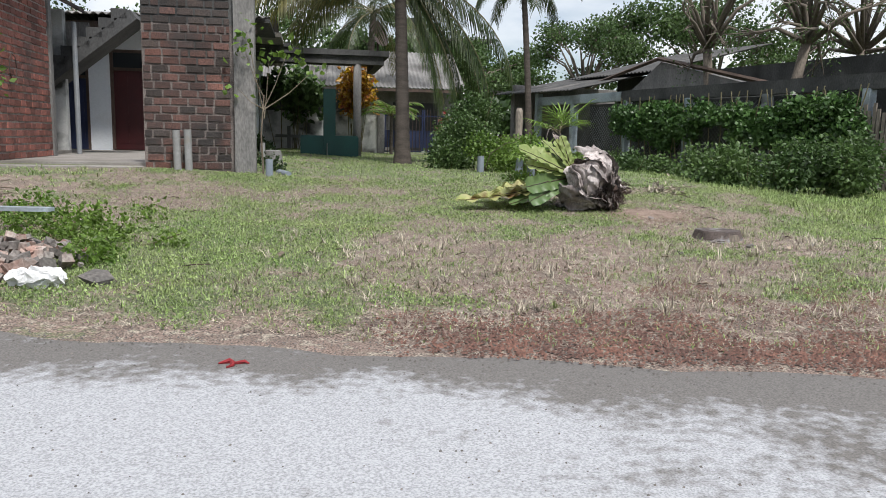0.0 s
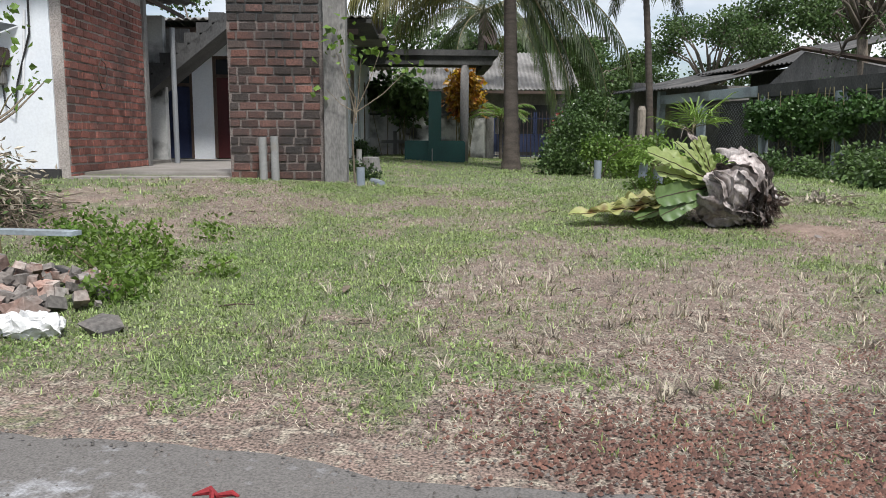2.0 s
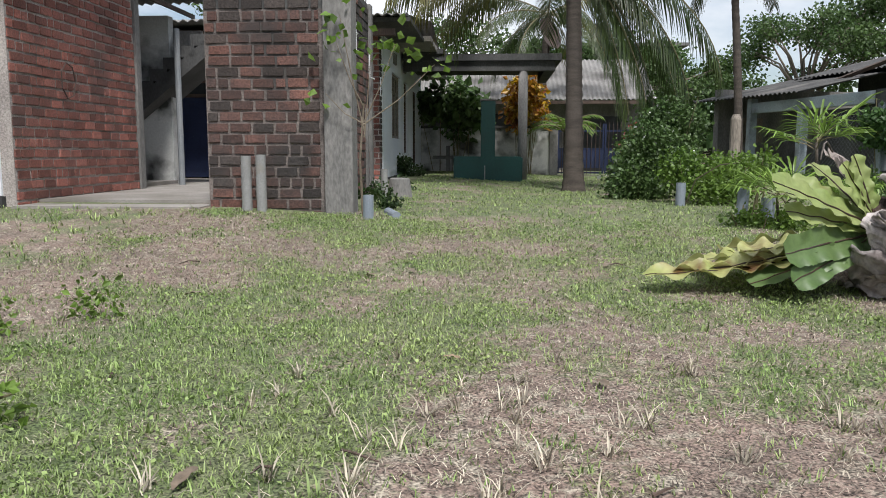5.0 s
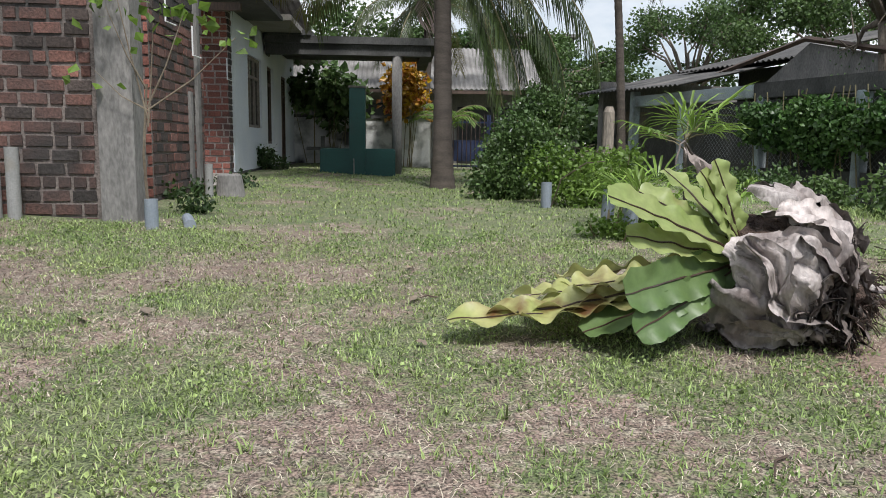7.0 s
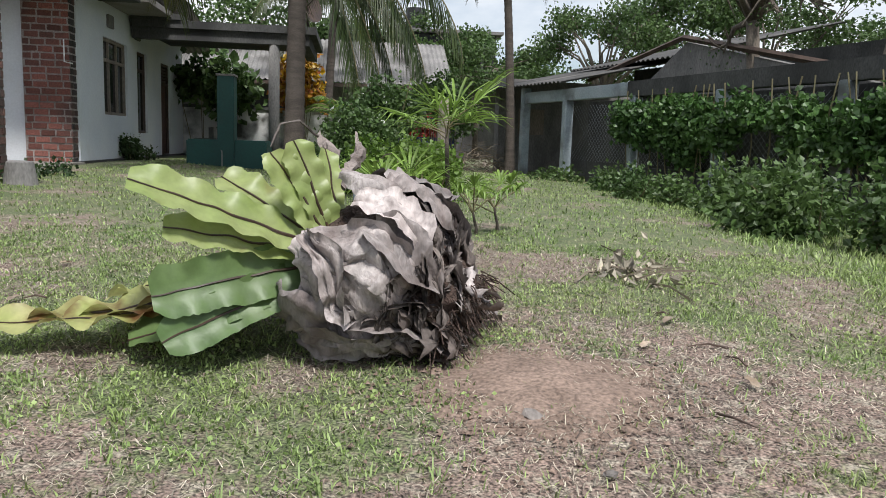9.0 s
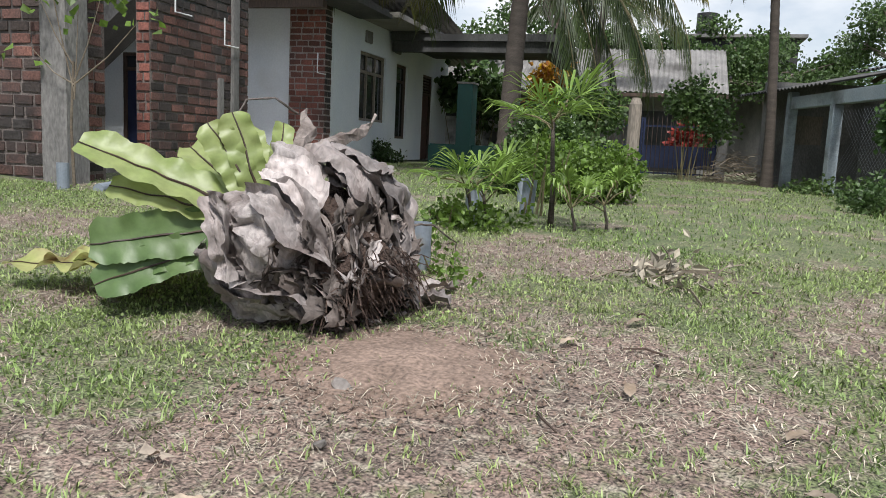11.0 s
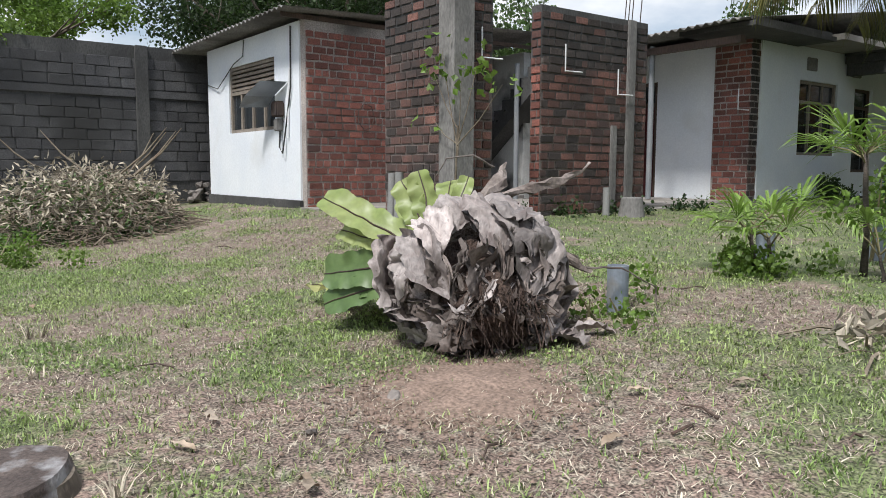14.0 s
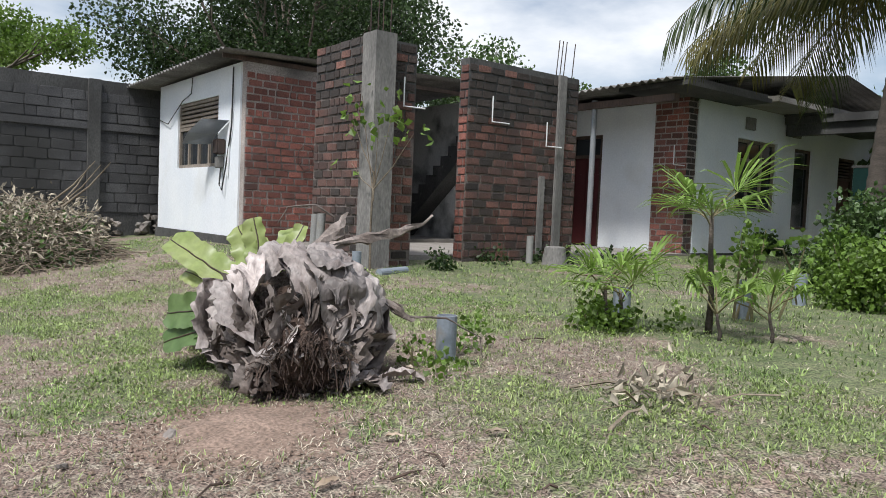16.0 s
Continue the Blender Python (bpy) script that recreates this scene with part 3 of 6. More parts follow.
walls(house, "plinth", M_DARKCONC, (-1.88, 19.5, 0.1, -1.6, 28, 0.548))
window_unit(house, -1.8, -1.7, 21.2, 22.75, 1.42, 2.9, "v", 3, transom=0.42, frame_mat=M_WOODGREY)
window_unit(house, -1.8, -1.7, 23.5, 24.3, 1.08, 2.88, "v", 1, frame_mat=M_WOODDARK, transom=0.4)
# added black walls that put the darkness of the rooms into colour
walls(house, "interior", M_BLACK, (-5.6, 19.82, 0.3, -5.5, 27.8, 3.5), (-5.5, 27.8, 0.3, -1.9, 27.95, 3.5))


def panel_door(parent, u0, u1, v, z0, z1, transom, material, label):
    d = thing("door", label, "")
    d.parent = parent
    t = 0.07
    part("door_frame", boxes((u0, v, z0, u0 + t, v + 0.12, z1), (u1 - t, v, z0, u1, v + 0.12, z1), (u0 + t, v, z1 - t, u1 - t, v + 0.12, z1), (u0 + t, v, z1 - transom - t, u1 - t, v + 0.12, z1 - transom)), M_WOODDARK, d)
    part("fanlight", boxes((u0 + t, v + 0.05, z1 - transom, u1 - t, v + 0.06, z1 - t)), M_GLASS, d)
    leaf = part("leaf", boxes((u0 + t, v + 0.05, z0, u1 - t, v + 0.09, z1 - transom - t)), material, d)
    w = (u1 - u0 - 2 * t)
    for i in (0, 1):
        for a, b in ((0.15, 0.75), (0.85, 1.45), (1.52, 1.85)):
            if z0 + b > z1 - transom - t:
                continue
            x0 = u0 + t + w * (0.08 + 0.5 * i)
            part("panel", boxes((x0, v + 0.035, z0 + a, x0 + w * 0.36, v + 0.05, z0 + b), bevel=0.01), material, leaf)


panel_door(house, -4.72, -3.85, 19.64, 0.56, 2.93, 0.42, M_MAROON, "dark maroon panelled wooden door with glazed fanlight")
panel_door(house, -6.4, -5.2, 19.64, 0.56, 2.6, 0.3, M_BLUEGATE, "very dark blue wooden door")
sd = thing("door", "brown wooden side door with slatted vent above", "")
sd.parent = house
part("leaf", boxes((-1.79, 25.66, 0.56, -1.74, 26.39, 2.3)), mat("brown_door_paint", [(0.11, 0.05, 0.04), (0.08, 0.04, 0.03)], 3, 0.6), sd)
part("door_frame", boxes((-1.83, 25.6, 0.56, -1.68, 25.66, 2.83), (-1.83, 26.39, 0.56, -1.68, 26.45, 2.83), (-1.83, 25.66, 2.3, -1.68, 26.39, 2.36), (-1.83, 25.66, 2.77, -1.68, 26.39, 2.83)), M_WOODDARK, sd)
for _k in range(5):
    part("vent_slat", boxes((-1.8, 25.66, 2.39 + 0.076 * _k, -1.72, 26.39, 2.43 + 0.076 * _k)), M_WOODDARK, sd)
for _v in (21.6, 23.5):
    part("vent_block", boxes((-1.65, _v - 0.17, 3.1, -1.6, _v + 0.17, 3.35), bevel=0.01), M_CONCRETE, house, "small cement ventilation block")
roof_sheet(house, (-9, 18.0, 3.42), (-1.0, 18.0, 3.6), (-9, 24.5, 4.35), 46, "weathered grey corrugated roof sheets")
roof_sheet(house, (-9, 30.5, 3.42), (-1.0, 30.5, 3.6), (-9, 24.4, 4.36), 46, "weathered grey corrugated roof sheets")
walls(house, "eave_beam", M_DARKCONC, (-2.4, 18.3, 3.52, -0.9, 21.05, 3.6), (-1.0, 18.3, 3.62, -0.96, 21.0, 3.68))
walls(house, "soffit", M_SLAB, (-1.65, 21.05, 3.55, -0.75, 28.0, 3.66))
part("porch_post", tubes(([wb(-3.1, 18.45, 0.55), wb(-3.1, 18.45, 3.45)], 0.055), sides=12), M_STEEL, house, "grey steel porch post")
part("porch_post", tubes(([wb(-5.85, 17.6, 0.55), wb(-5.85, 17.6, 3.3)], 0.07), sides=12), M_CONCRETE, house, "pale concrete porch post")
part("porch_beam", boxes((-8.4, 18.35, 3.28, -1.2, 18.5, 3.4)), M_WOODDARK, house)

veranda = tagged(part("veranda_floor", boxes((-6.9, 12.3, 0.1, -1.5, 19.62, 0.54), (-4.58, 11.75, 0.1, -2.45, 12.3, 0.5), (-1.5, 15.95, 0.1, -1.2, 19.5, 0.5), bevel=0.015), M_SLAB), "raised grey cement veranda slab", "floor", kind="structure")

# outside staircase in the court
stairs = thing("staircase", "dark cement stairs rising along a grey wall", "staircase")
for _k in range(14):
    part("step", boxes((-7.0 + 0.24 * _k, 16.4, 0.75 + 0.19 * _k, -6.7 + 0.24 * _k, 17.3, 0.94 + 0.19 * _k)), M_DARKCONC, stairs)
_bm = bmesh.new()
box(_bm, 0, 0, -0.26, 4.4, 0.9, -0.04, m=B @ Matrix.Translation((-7.0, 16.4, 0.7)) @ pose(0, 0, 0, 0, -38.4, 0))
part("stringer", _bm, M_DARKCONC, stairs)
walls(stairs, "parapet", M_CONCRETE, (-8.0, 17.5, 2.75, -4.6, 17.6, 3.25))
part("post", tubes(([wb(-4.55, 16.3, 0.54), wb(-4.55, 16.3, 3.1)], 0.05), sides=10), M_STEEL, stairs)

# ---- canopy over the car porch ----
canopy = thing("porch_canopy", "flat dark concrete canopy on round columns", "canopy")
# slab and beams share one very dark concrete colour
walls(canopy, "slab", M_DARKCONC, (-1.6, 22.9, 3.34, 2.3, 26.5, 3.5), label="very dark concrete slab")
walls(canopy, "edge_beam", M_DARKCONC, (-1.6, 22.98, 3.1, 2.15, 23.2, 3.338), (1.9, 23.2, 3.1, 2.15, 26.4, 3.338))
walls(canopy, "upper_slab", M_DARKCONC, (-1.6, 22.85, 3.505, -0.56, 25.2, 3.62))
for _u, _v in ((1.38, 23.1),):
    part("column", tubes(([wb(_u, _v, 0.25), wb(_u, _v, 3.12)], 0.12), sides=18), M_CONCRETE, canopy, smooth=True)

well = thing("tank_plinth", "dark green painted cement tank with tall slab", "water tank")
part("basin", boxes((-0.28, 21.9, 0.2, 1.35, 23.0, 1.0), bevel=0.03), M_GREEN, well)
part("slab", boxes((0.36, 21.83, 0.2, 0.7, 22.25, 2.3), bevel=0.015), M_GREEN, well)
part("cap", boxes((0.34, 21.81, 2.3, 0.72, 22.27, 2.34)), M_CONCRETE, well)
part("tap_pipe", tubes(([wb(0.46, 21.8, 0.25), wb(0.46, 21.8, 0.75), wb(0.46, 21.72, 0.78)], 0.015)), M_PVCLIGHT, well, "thin grey tap pipe")

# ---- back wall, gate and neighbour ----
backwall = thing("boundary_wall", "low white wall streaked with black mould", "wall")
walls(backwall, "wall", M_BACKWHITE, (-1.65, 28, 0.1, 2.4, 28.15, 1.85))
walls(backwall, "coping", M_DARKCONC, (-1.65, 27.95, 1.853, 2.4, 28.2, 1.93))
walls(backwall, "gate_post", M_CONCRETE, (2.4, 27.9, 0.1, 2.66, 28.2, 2.05))
part("low_rail", boxes((-1.2, 27.2, 0.9, -0.3, 27.32, 1.0), (-0.8, 27.2, 0.1, -0.68, 27.32, 1.3)), M_CONCRETE, backwall)


def gate(u0, u1, v, name="gate"):
    g = thing("metal_gate", "navy painted steel gate with spear bars", "gate")
    part("gate_frame", boxes((u0, v, 0.45, u1, v + 0.04, 0.5), (u0, v, 1.75, u1, v + 0.04, 1.8), (u0, v, 1.2, u1, v + 0.04, 1.24), (u0, v, 0.45, u0 + 0.05, v + 0.04, 2.0), (u1 - 0.05, v, 0.45, u1, v + 0.04, 2.0)), M_BLUEGATE, g)
    part("sheet", boxes((u0 + 0.05, v + 0.01, 0.62, u1 - 0.05, v + 0.02, 1.2)), M_BLUEGATE, g, "solid navy sheet panel")
    n = int((u1 - u0) / 0.12)
    for k in range(1, n):
        u = u0 + (u1 - u0) * k / n
        part("bar", tubes(([wb(u, v - 0.01, 0.42), wb(u, v - 0.01, 1.95), wb(u, v - 0.01, 2.05)], [0.011, 0.011, 0.002]), sides=5), M_RUST, g)


gate(2.66, 4.1, 28.05)
gate(4.12, 6.1, 28.05)
tagged(part("gate_pillar", boxes((6.1, 27.9, 0.2, 6.36, 28.2, 2.0), bevel=0.02), M_CONCRETE), "pale cement gate pillar", "pillar")

nbr = thing("neighbour_house", "low grey house with corrugated roof behind the gate", "house")
walls(nbr, "wall", M_CONCRETE, (-3, 34, 0.2, 6.2, 34.2, 3.0))
# black sheets on the solid wall paint the dark of open rooms
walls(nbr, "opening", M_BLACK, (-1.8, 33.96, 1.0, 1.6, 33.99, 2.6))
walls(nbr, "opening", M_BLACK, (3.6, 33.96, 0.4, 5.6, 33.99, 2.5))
roof_sheet(nbr, (-4, 32.6, 3.05), (6.6, 32.6, 3.05), (-4, 36.2, 4.9), 60, "grey corrugated roof sheets")
walls(nbr, "fascia", M_WOODDARK, (-4, 32.62, 2.9, 6.6, 32.66, 3.02))

# ---- block boundary wall on the far side ----
blockwall = thing("boundary_wall", "tall dark cement block wall with pilasters", "wall")
bw_core = walls(blockwall, "core", M_DARKCONC, (-9.62, 0, 0.2, -9.5, 30, 3.5))
for _v in (1.5, 4.6, 7.7, 10.8, 13.9):
    part("pilaster", boxes((-9.5, _v - 0.12, 0.3, -9.4, _v + 0.12, 3.5), bevel=0.01), M_DARKCONC, blockwall)
part("tie_beam", boxes((-9.5, 0, 2.5, -9.455, 18, 2.64)), M_BLOCK, blockwall)


# ---- right side: fence, shed, gable house ----
F0, F1 = Vector((2.95, 25.3, 0)), Vector((9.7, 10.7, 0))
FD = (F1 - F0).normalized()
FM = Matrix(((FD.x, -FD.y, 0, F0.x), (FD.y, FD.x, 0, F0.y), (0, 0, 1, 0), (0, 0, 0, 1)))  # x along the fence, y behind it
fence = thing("boundary_fence", "old pale-blue concrete post fence with mouldy beam", "fence")
for _s in (0.0, 2.05, 4.6, 7.0, 9.4, 11.8):
    part("post", boxes((_s - 0.09, 0, -0.1, _s + 0.09, 0.2, 2.12 if _s else 2.5), m=FM, bevel=0.015), M_PALEBLUE, fence)
part("beam", boxes((0.1, 0.02, 2.12, 4.4, 0.2, 2.38), m=FM, bevel=0.01), M_PALEBLUE, fence)
part("beam", boxes((4.4, 0.02, 2.1, 16, 0.2, 2.4), m=FM, bevel=0.01), M_DARKCONC, fence, "black-stained concrete beam")
part("dwarf_wall", boxes((4.7, 0.05, -0.1, 16, 0.17, 0.75), m=FM), M_DARKCONC, fence)
# added sheet, painted dark for the shade inside the shed behind the gaps
part("sheet", boxes((2.3, 0.5, -0.1, 16, 0.54, 2.1), m=FM), M_DARKCONC, fence, "dark backing sheet for the shaded shed interior")
_bm = bmesh.new()
for _k in range(60):
    for _d in (1, -1):
        s = 2.2 + _k * 0.11
        tube(_bm, [FM @ Vector((s, 0.1, 0.8 if _d > 0 else 2.0)), FM @ Vector((s + 1.2, 0.1, 2.0 if _d > 0 else 0.8))], 0.003, 3, False)
part("wire_mesh", _bm, M_ZINC, fence, "sagging rusty wire mesh")
for _k in range(14):
    _s = 11.3 + 0.09 * _k + rng.uniform(-0.02, 0.02)
    part("paling", boxes((_s, -0.06, 0.02, _s + 0.06, -0.03, 1.75 + rng.uniform(-0.1, 0.1)), m=FM), M_WOODGREY, fence, "weathered grey timber paling")

shed = thing("shed", "dilapidated shed with dark sheet roof and gable", "shed")
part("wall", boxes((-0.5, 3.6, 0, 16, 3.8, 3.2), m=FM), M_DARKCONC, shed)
part("end_wall", boxes((-2.2, 0.3, 0, -1.95, 8, 2.9), m=FM), M_CONCRETE, shed)
part("vent_window", boxes((-2.0, 0.9, 1.4, -1.93, 1.7, 2.1), m=FM), M_WOODGREY, shed)
_v, _f = corrugated(FM @ Vector((-2.4, -0.25, 2.55)), FM @ Vector((2.3, -0.25, 2.5)), FM @ Vector((-2.4, 3.9, 3.45)), 26)
raw("roof", _v, _f, M_DARKROOF, shed, "dark sagging corrugated roof")
_v, _f = corrugated(FM @ Vector((-1.0, 1.9, 3.1)), FM @ Vector((3.6, 1.9, 3.1)), FM @ Vector((-1.0, 6.5, 4.2)), 26)
raw("roof", _v, _f, M_DARKROOF, shed, "dark sagging corrugated roof")
_bm = bmesh.new()
_g = [FM @ Vector(p) for p in ((2.4, 1.6, 2.3), (9.5, 1.6, 2.0), (4.1, 1.6, 3.3), (2.4, 1.9, 2.3), (9.5, 1.9, 2.0), (4.1, 1.9, 3.3))]
_q = [_bm.verts.new(p) for p in _g]
for _f in ((0, 1, 2), (5, 4, 3), (0, 2, 5, 3), (1, 4, 5, 2), (0, 3, 4, 1)):
    _bm.faces.new([_q[i] for i in _f])
part("gable", _bm, M_CONCRETE, shed, "grey plaster gable")
part("barge_board", tubes(([FM @ Vector((0.6, 1.5, 2.75)), FM @ Vector((4.1, 1.5, 3.38)), FM @ Vector((9.8, 1.5, 2.1))], 0.06), sides=4), M_WOODDARK, shed)

block_house = thing("unfinished_house", "unfinished two-storey grey block house far behind", "house")
walls(block_house, "lower_wall", M_CONCRETE, (3.5, 44, 0, 10.5, 52, 3.6))
walls(block_house, "floor_slab", M_CONCRETE, (3.0, 43.3, 3.6, 10.9, 52.5, 3.85))
walls(block_house, "upper_wall", M_BLOCK, (5.2, 45, 3.86, 10.3, 52, 6.6))
walls(block_house, "roof_slab", M_CONCRETE, (4.9, 44.6, 6.6, 10.6, 52.3, 6.75))
for _u in (3.6, 4.9):
    part("column", boxes((_u, 43.6, 3.86, _u + 0.25, 43.85, 5.4)), M_CONCRETE, block_house)
part("water_tank", tubes(([wb(6.2, 46, 6.75), wb(6.2, 46, 7.9)], 0.5), sides=16), M_BLACK, block_house)
yellow_house = thing("far_house", "pale yellow house wall behind trees", "house")
part("wall", boxes((9.5, 9, 0, 24, 9.3, 5.6), m=FM), mat("faded_yellow_wall", [(0.5, 0.44, 0.27), (0.42, 0.37, 0.24)], 1), yellow_house)
part("roof", boxes((9.0, 8.5, 5.6, 24.5, 12, 5.8), m=FM), M_ROOF, yellow_house)


# ---- trees and palms ----
def frond(bm_leaf, bm_rib, base, yaw, lift, length, droop, n=60, leaf=0.62, roll=0.0, hang=0.75, rnd=None):
    """One feather palm frond: an arched rib with two rows of hanging leaflets."""
    rnd = rnd or rng
    pts, p = [], Vector(base)
    step = length / 12
    el = lift
    for i in range(13):
        pts.append(p.copy())
        p = p + Vector((math.cos(yaw) * math.cos(el), math.sin(yaw) * math.cos(el), math.sin(el))) * step
        el -= droop / 12 * (0.5 + i / 10)
    tube(bm_rib, pts, [0.035 - 0.0025 * i for i in range(13)], 5, False)
    for i in range(n):
        t = 0.12 + 0.87 * i / n
        f = t * 12
        k = min(11, int(f))
        q = pts[k].lerp(pts[k + 1], f - k)
        d = (pts[k + 1] - pts[k]).normalized()
        s = d.cross(Vector((0, 0, 1)))
        s = s.normalized() if s.length > 0.05 else Vector((-math.sin(yaw), math.cos(yaw), 0))
        L = leaf * (0.55 + 0.75 * math.sin(min(1, t * 1.05) * math.pi * 0.85)) * rnd.uniform(0.85, 1.1)
        for e in (1, -1):
            a = (s * e * 0.8 + d * 0.55 + Vector((0, 0, -hang * rnd.uniform(0.6, 1.2)))).normalized()
            b = (a + Vector((0, 0, -0.7 * hang))).normalized()
            w = d * 0.021
            m1, tip = q + a * L * 0.5, q + a * L * 0.5 + b * L * 0.55
            v = [bm_leaf.verts.new(x) for x in (q - w * 0.6, q + w * 0.6, m1 + w, m1 - w, tip)]
            bm_leaf.faces.new((v[0], v[1], v[2], v[3]))
            bm_leaf.faces.new((v[3], v[2], v[4]))


def coconut_palm(x, y, lean, height, fronds, seed, label, r0=0.17, r1=0.13, dry=3, leaf=0.62, length=(3.2, 4.2), el=(-0.5, 0.9)):
    r = random.Random(seed)
    p = thing("coconut_palm", label, "palm tree")
    z0 = ground_z(x, y) - 0.1
    pts = [(x + lean[0] * (i / 10) ** 1.5, y + lean[1] * (i / 10) ** 1.5, z0 + height * i / 10) for i in range(11)]
    full, rad = [], []
    for i in range(60):
        f = i / 59 * 10
        k = min(9, int(f))
        full.append(Vector(pts[k]).lerp(Vector(pts[k + 1]), f - k))
        rad.append((r0 + (r1 - r0) * i / 59) * (1.06 if i % 2 else 0.98) * (1 + 0.5 * math.exp(-i / 4)))
    bm = bmesh.new()
    tube(bm, full, rad, 12)
    part("trunk", bm, M_BARK, p, "ringed grey-brown trunk", smooth=True)
    top = Vector(pts[-1])
    for k, (yaw, lift, ln, dr) in enumerate(fronds):
        bl, br = bmesh.new(), bmesh.new()
        frond(bl, br, top, radians(yaw), radians(lift), ln, radians(dr), leaf=leaf, rnd=r, hang=1.0 if lift < 20 else 0.7)
        f = part("frond", bl, M_PALMDRY if k < dry else M_PALMLEAF, p, "yellowing hanging frond" if k < dry else "")
        part("rib", br, M_STEM, f)
    return p


coconut_palm(-1.03, 18.45, (-0.2, 1.1), 4.9, [(175, 0, 3.6, 48), (200, 5, 3.9, 52), (160, -5, 3.6, 50), (215, 0, 3.6, 55), (350, -55, 3.5, 24), (2, -18, 4.2, 66), (340, -62, 3.6, 20), (352, -36, 3.9, 44), (25, -35, 3.9, 45), (12, -50, 3.7, 32), (5, -64, 3.3, 20),
             (190, 5, 4.2, 62), (150, 0, 4.0, 70), (230, 10, 4.0, 70), (265, 25, 3.8, 75), (300, 15, 3.8, 80), (60, 10, 3.8, 70), (105, 5, 3.8, 70), (20, 35, 3.8, 75), (335, 30, 3.8, 80), (250, 45, 3.6, 70), (178, 30, 4.0, 62)], 3, "tall coconut palm with drooping dark fronds", dry=4, leaf=0.8)
coconut_palm(2.7, 24.8, (-0.35, 0.3), 5.8, [(40 * k, 25 - 25 * (k % 2), 2.2, 95) for k in range(9)], 4, "slender young palm with thin leaning trunk", 0.11, 0.085, 0, 0.5)
coconut_palm(-3.2, 31.0, (0.2, 0.5), 5.6, [(30 * k + 10, 30 - 22 * (k % 3), 3.4, 80) for k in range(12)], 6, "coconut palm behind the back wall", 0.15, 0.12, 4)


def tree(name, x, y, height, crowns, leaves, size, material, seed, label, r0=0.14, limbs=None, long=2.2, droop=0.3):
    """Tapered trunk with limbs to each clump of the crown."""
    r = random.Random(seed)
    t = thing(name, label, "tree")
    z0 = ground_z(x, y) - 0.1
    fork = Vector((x + r.uniform(-0.2, 0.2), y + r.uniform(-0.2, 0.2), z0 + height * 0.45))
    bm = bmesh.new()
    tube(bm, [(x, y, z0), (x + r.uniform(-0.1, 0.1), y, z0 + height * 0.22), fork], [r0, r0 * 0.85, r0 * 0.7], 9)
    part("trunk", bm, M_TREEBARK, t, smooth=True)
    for c in crowns:
        bm = bmesh.new()
        e = Vector(c[:3])
        m1 = fork.lerp(e, 0.5) + Vector((r.uniform(-0.3, 0.3), r.uniform(-0.3, 0.3), r.uniform(0, 0.4)))
        tube(bm, [fork - Vector((0, 0, 0.2)), m1, e], [r0 * 0.5, r0 * 0.3, 0.015], 6)
        for k in range(5):
            q = e + Vector([r.uniform(-1, 1) * c[3 + i] * 0.8 for i in range(3)])
            tube(bm, [m1.lerp(e, r.uniform(0.2, 0.9)), q], [r0 * 0.16, 0.006], 4, False)
        part("limb", bm, M_TREEBARK, t, smooth=True)
    leaf_cloud("crown", crowns, leaves, size, material, t, seed, droop=droop, long=long)
    return t


def clumps(x, y, z, rx, ry, rz, n, seed, s=(0.35, 0.6)):
    r = random.Random(seed)
    out = []
    while len(out) < n:
        a, b, c = r.uniform(-1, 1), r.uniform(-1, 1), r.uniform(-1, 1)
        if a * a + b * b + c * c < 1:
            k = r.uniform(*s)
            out.append((x + a * rx, y + b * ry, z + c * rz, k * rx * 0.6, k * ry * 0.6, k * rz * 0.55))
    return out


tree("tree", -16, 14, 6, clumps(-16, 14, 6.4, 4.5, 5, 3.0, 34, 11), 60000, 0.09, M_LEAFDARK, 11, "broad dark-green tree behind the block wall")
tree("tree", -22, 17, 8, clumps(-22, 17, 7.6, 4.5, 5, 3.2, 34, 12), 60000, 0.1, M_LEAFDARK, 12, "broad dark-green tree behind the annex")
tree("tree", -20, 24, 7, clumps(-20, 24, 5.6, 4, 4, 2.2, 22, 17), 9000, 0.14, M_LEAFMID, 17, "leafy tree showing between the brick walls")
tree("tree", -13, 29, 7, clumps(-13, 30, 4.2, 5, 3, 2.6, 24, 13), 17600, 0.14, M_LEAFMID, 13, "leafy tree behind the houses")
tree("tree", -14.5, 5.5, 5, clumps(-13.5, 6.2, 4.6, 3, 2.6, 1.7, 16, 14), 26000, 0.075, M_LEAFLIGHT, 14, "light-green tree overhanging the block wall", droop=0.1)
tree("tree", -8, 36, 7, clumps(-8, 36, 4.0, 5, 3, 2.4, 22, 15), 15400, 0.15, M_LEAFMID, 15, "leafy tree behind the houses")
tree("tree", -26, 28, 7, clumps(-26, 28, 5.0, 5, 4, 3, 22, 16), 15400, 0.17, M_LEAFDARK, 16, "tall tree far behind the annex")
for _x, _y, _s in ((7.0, 20.6, 21), (8.6, 19.2, 22), (10.8, 20.5, 23), (12.0, 17, 24)):
    tree("tree", _x, _y, 8, clumps(_x, _y, 5.0, 2.0, 2.0, 2.4, 22, _s, (0.25, 0.5)), 1500, 0.065, M_LEAFMID, _s, "thin feathery tree over the fence", 0.16, long=3.4, droop=0.7)
tree("tree", 6.5, 36, 7, clumps(7, 37, 5.6, 3, 2.5, 2.2, 18, 25), 9900, 0.12, M_LEAFMID, 25, "leafy tree behind the shed")
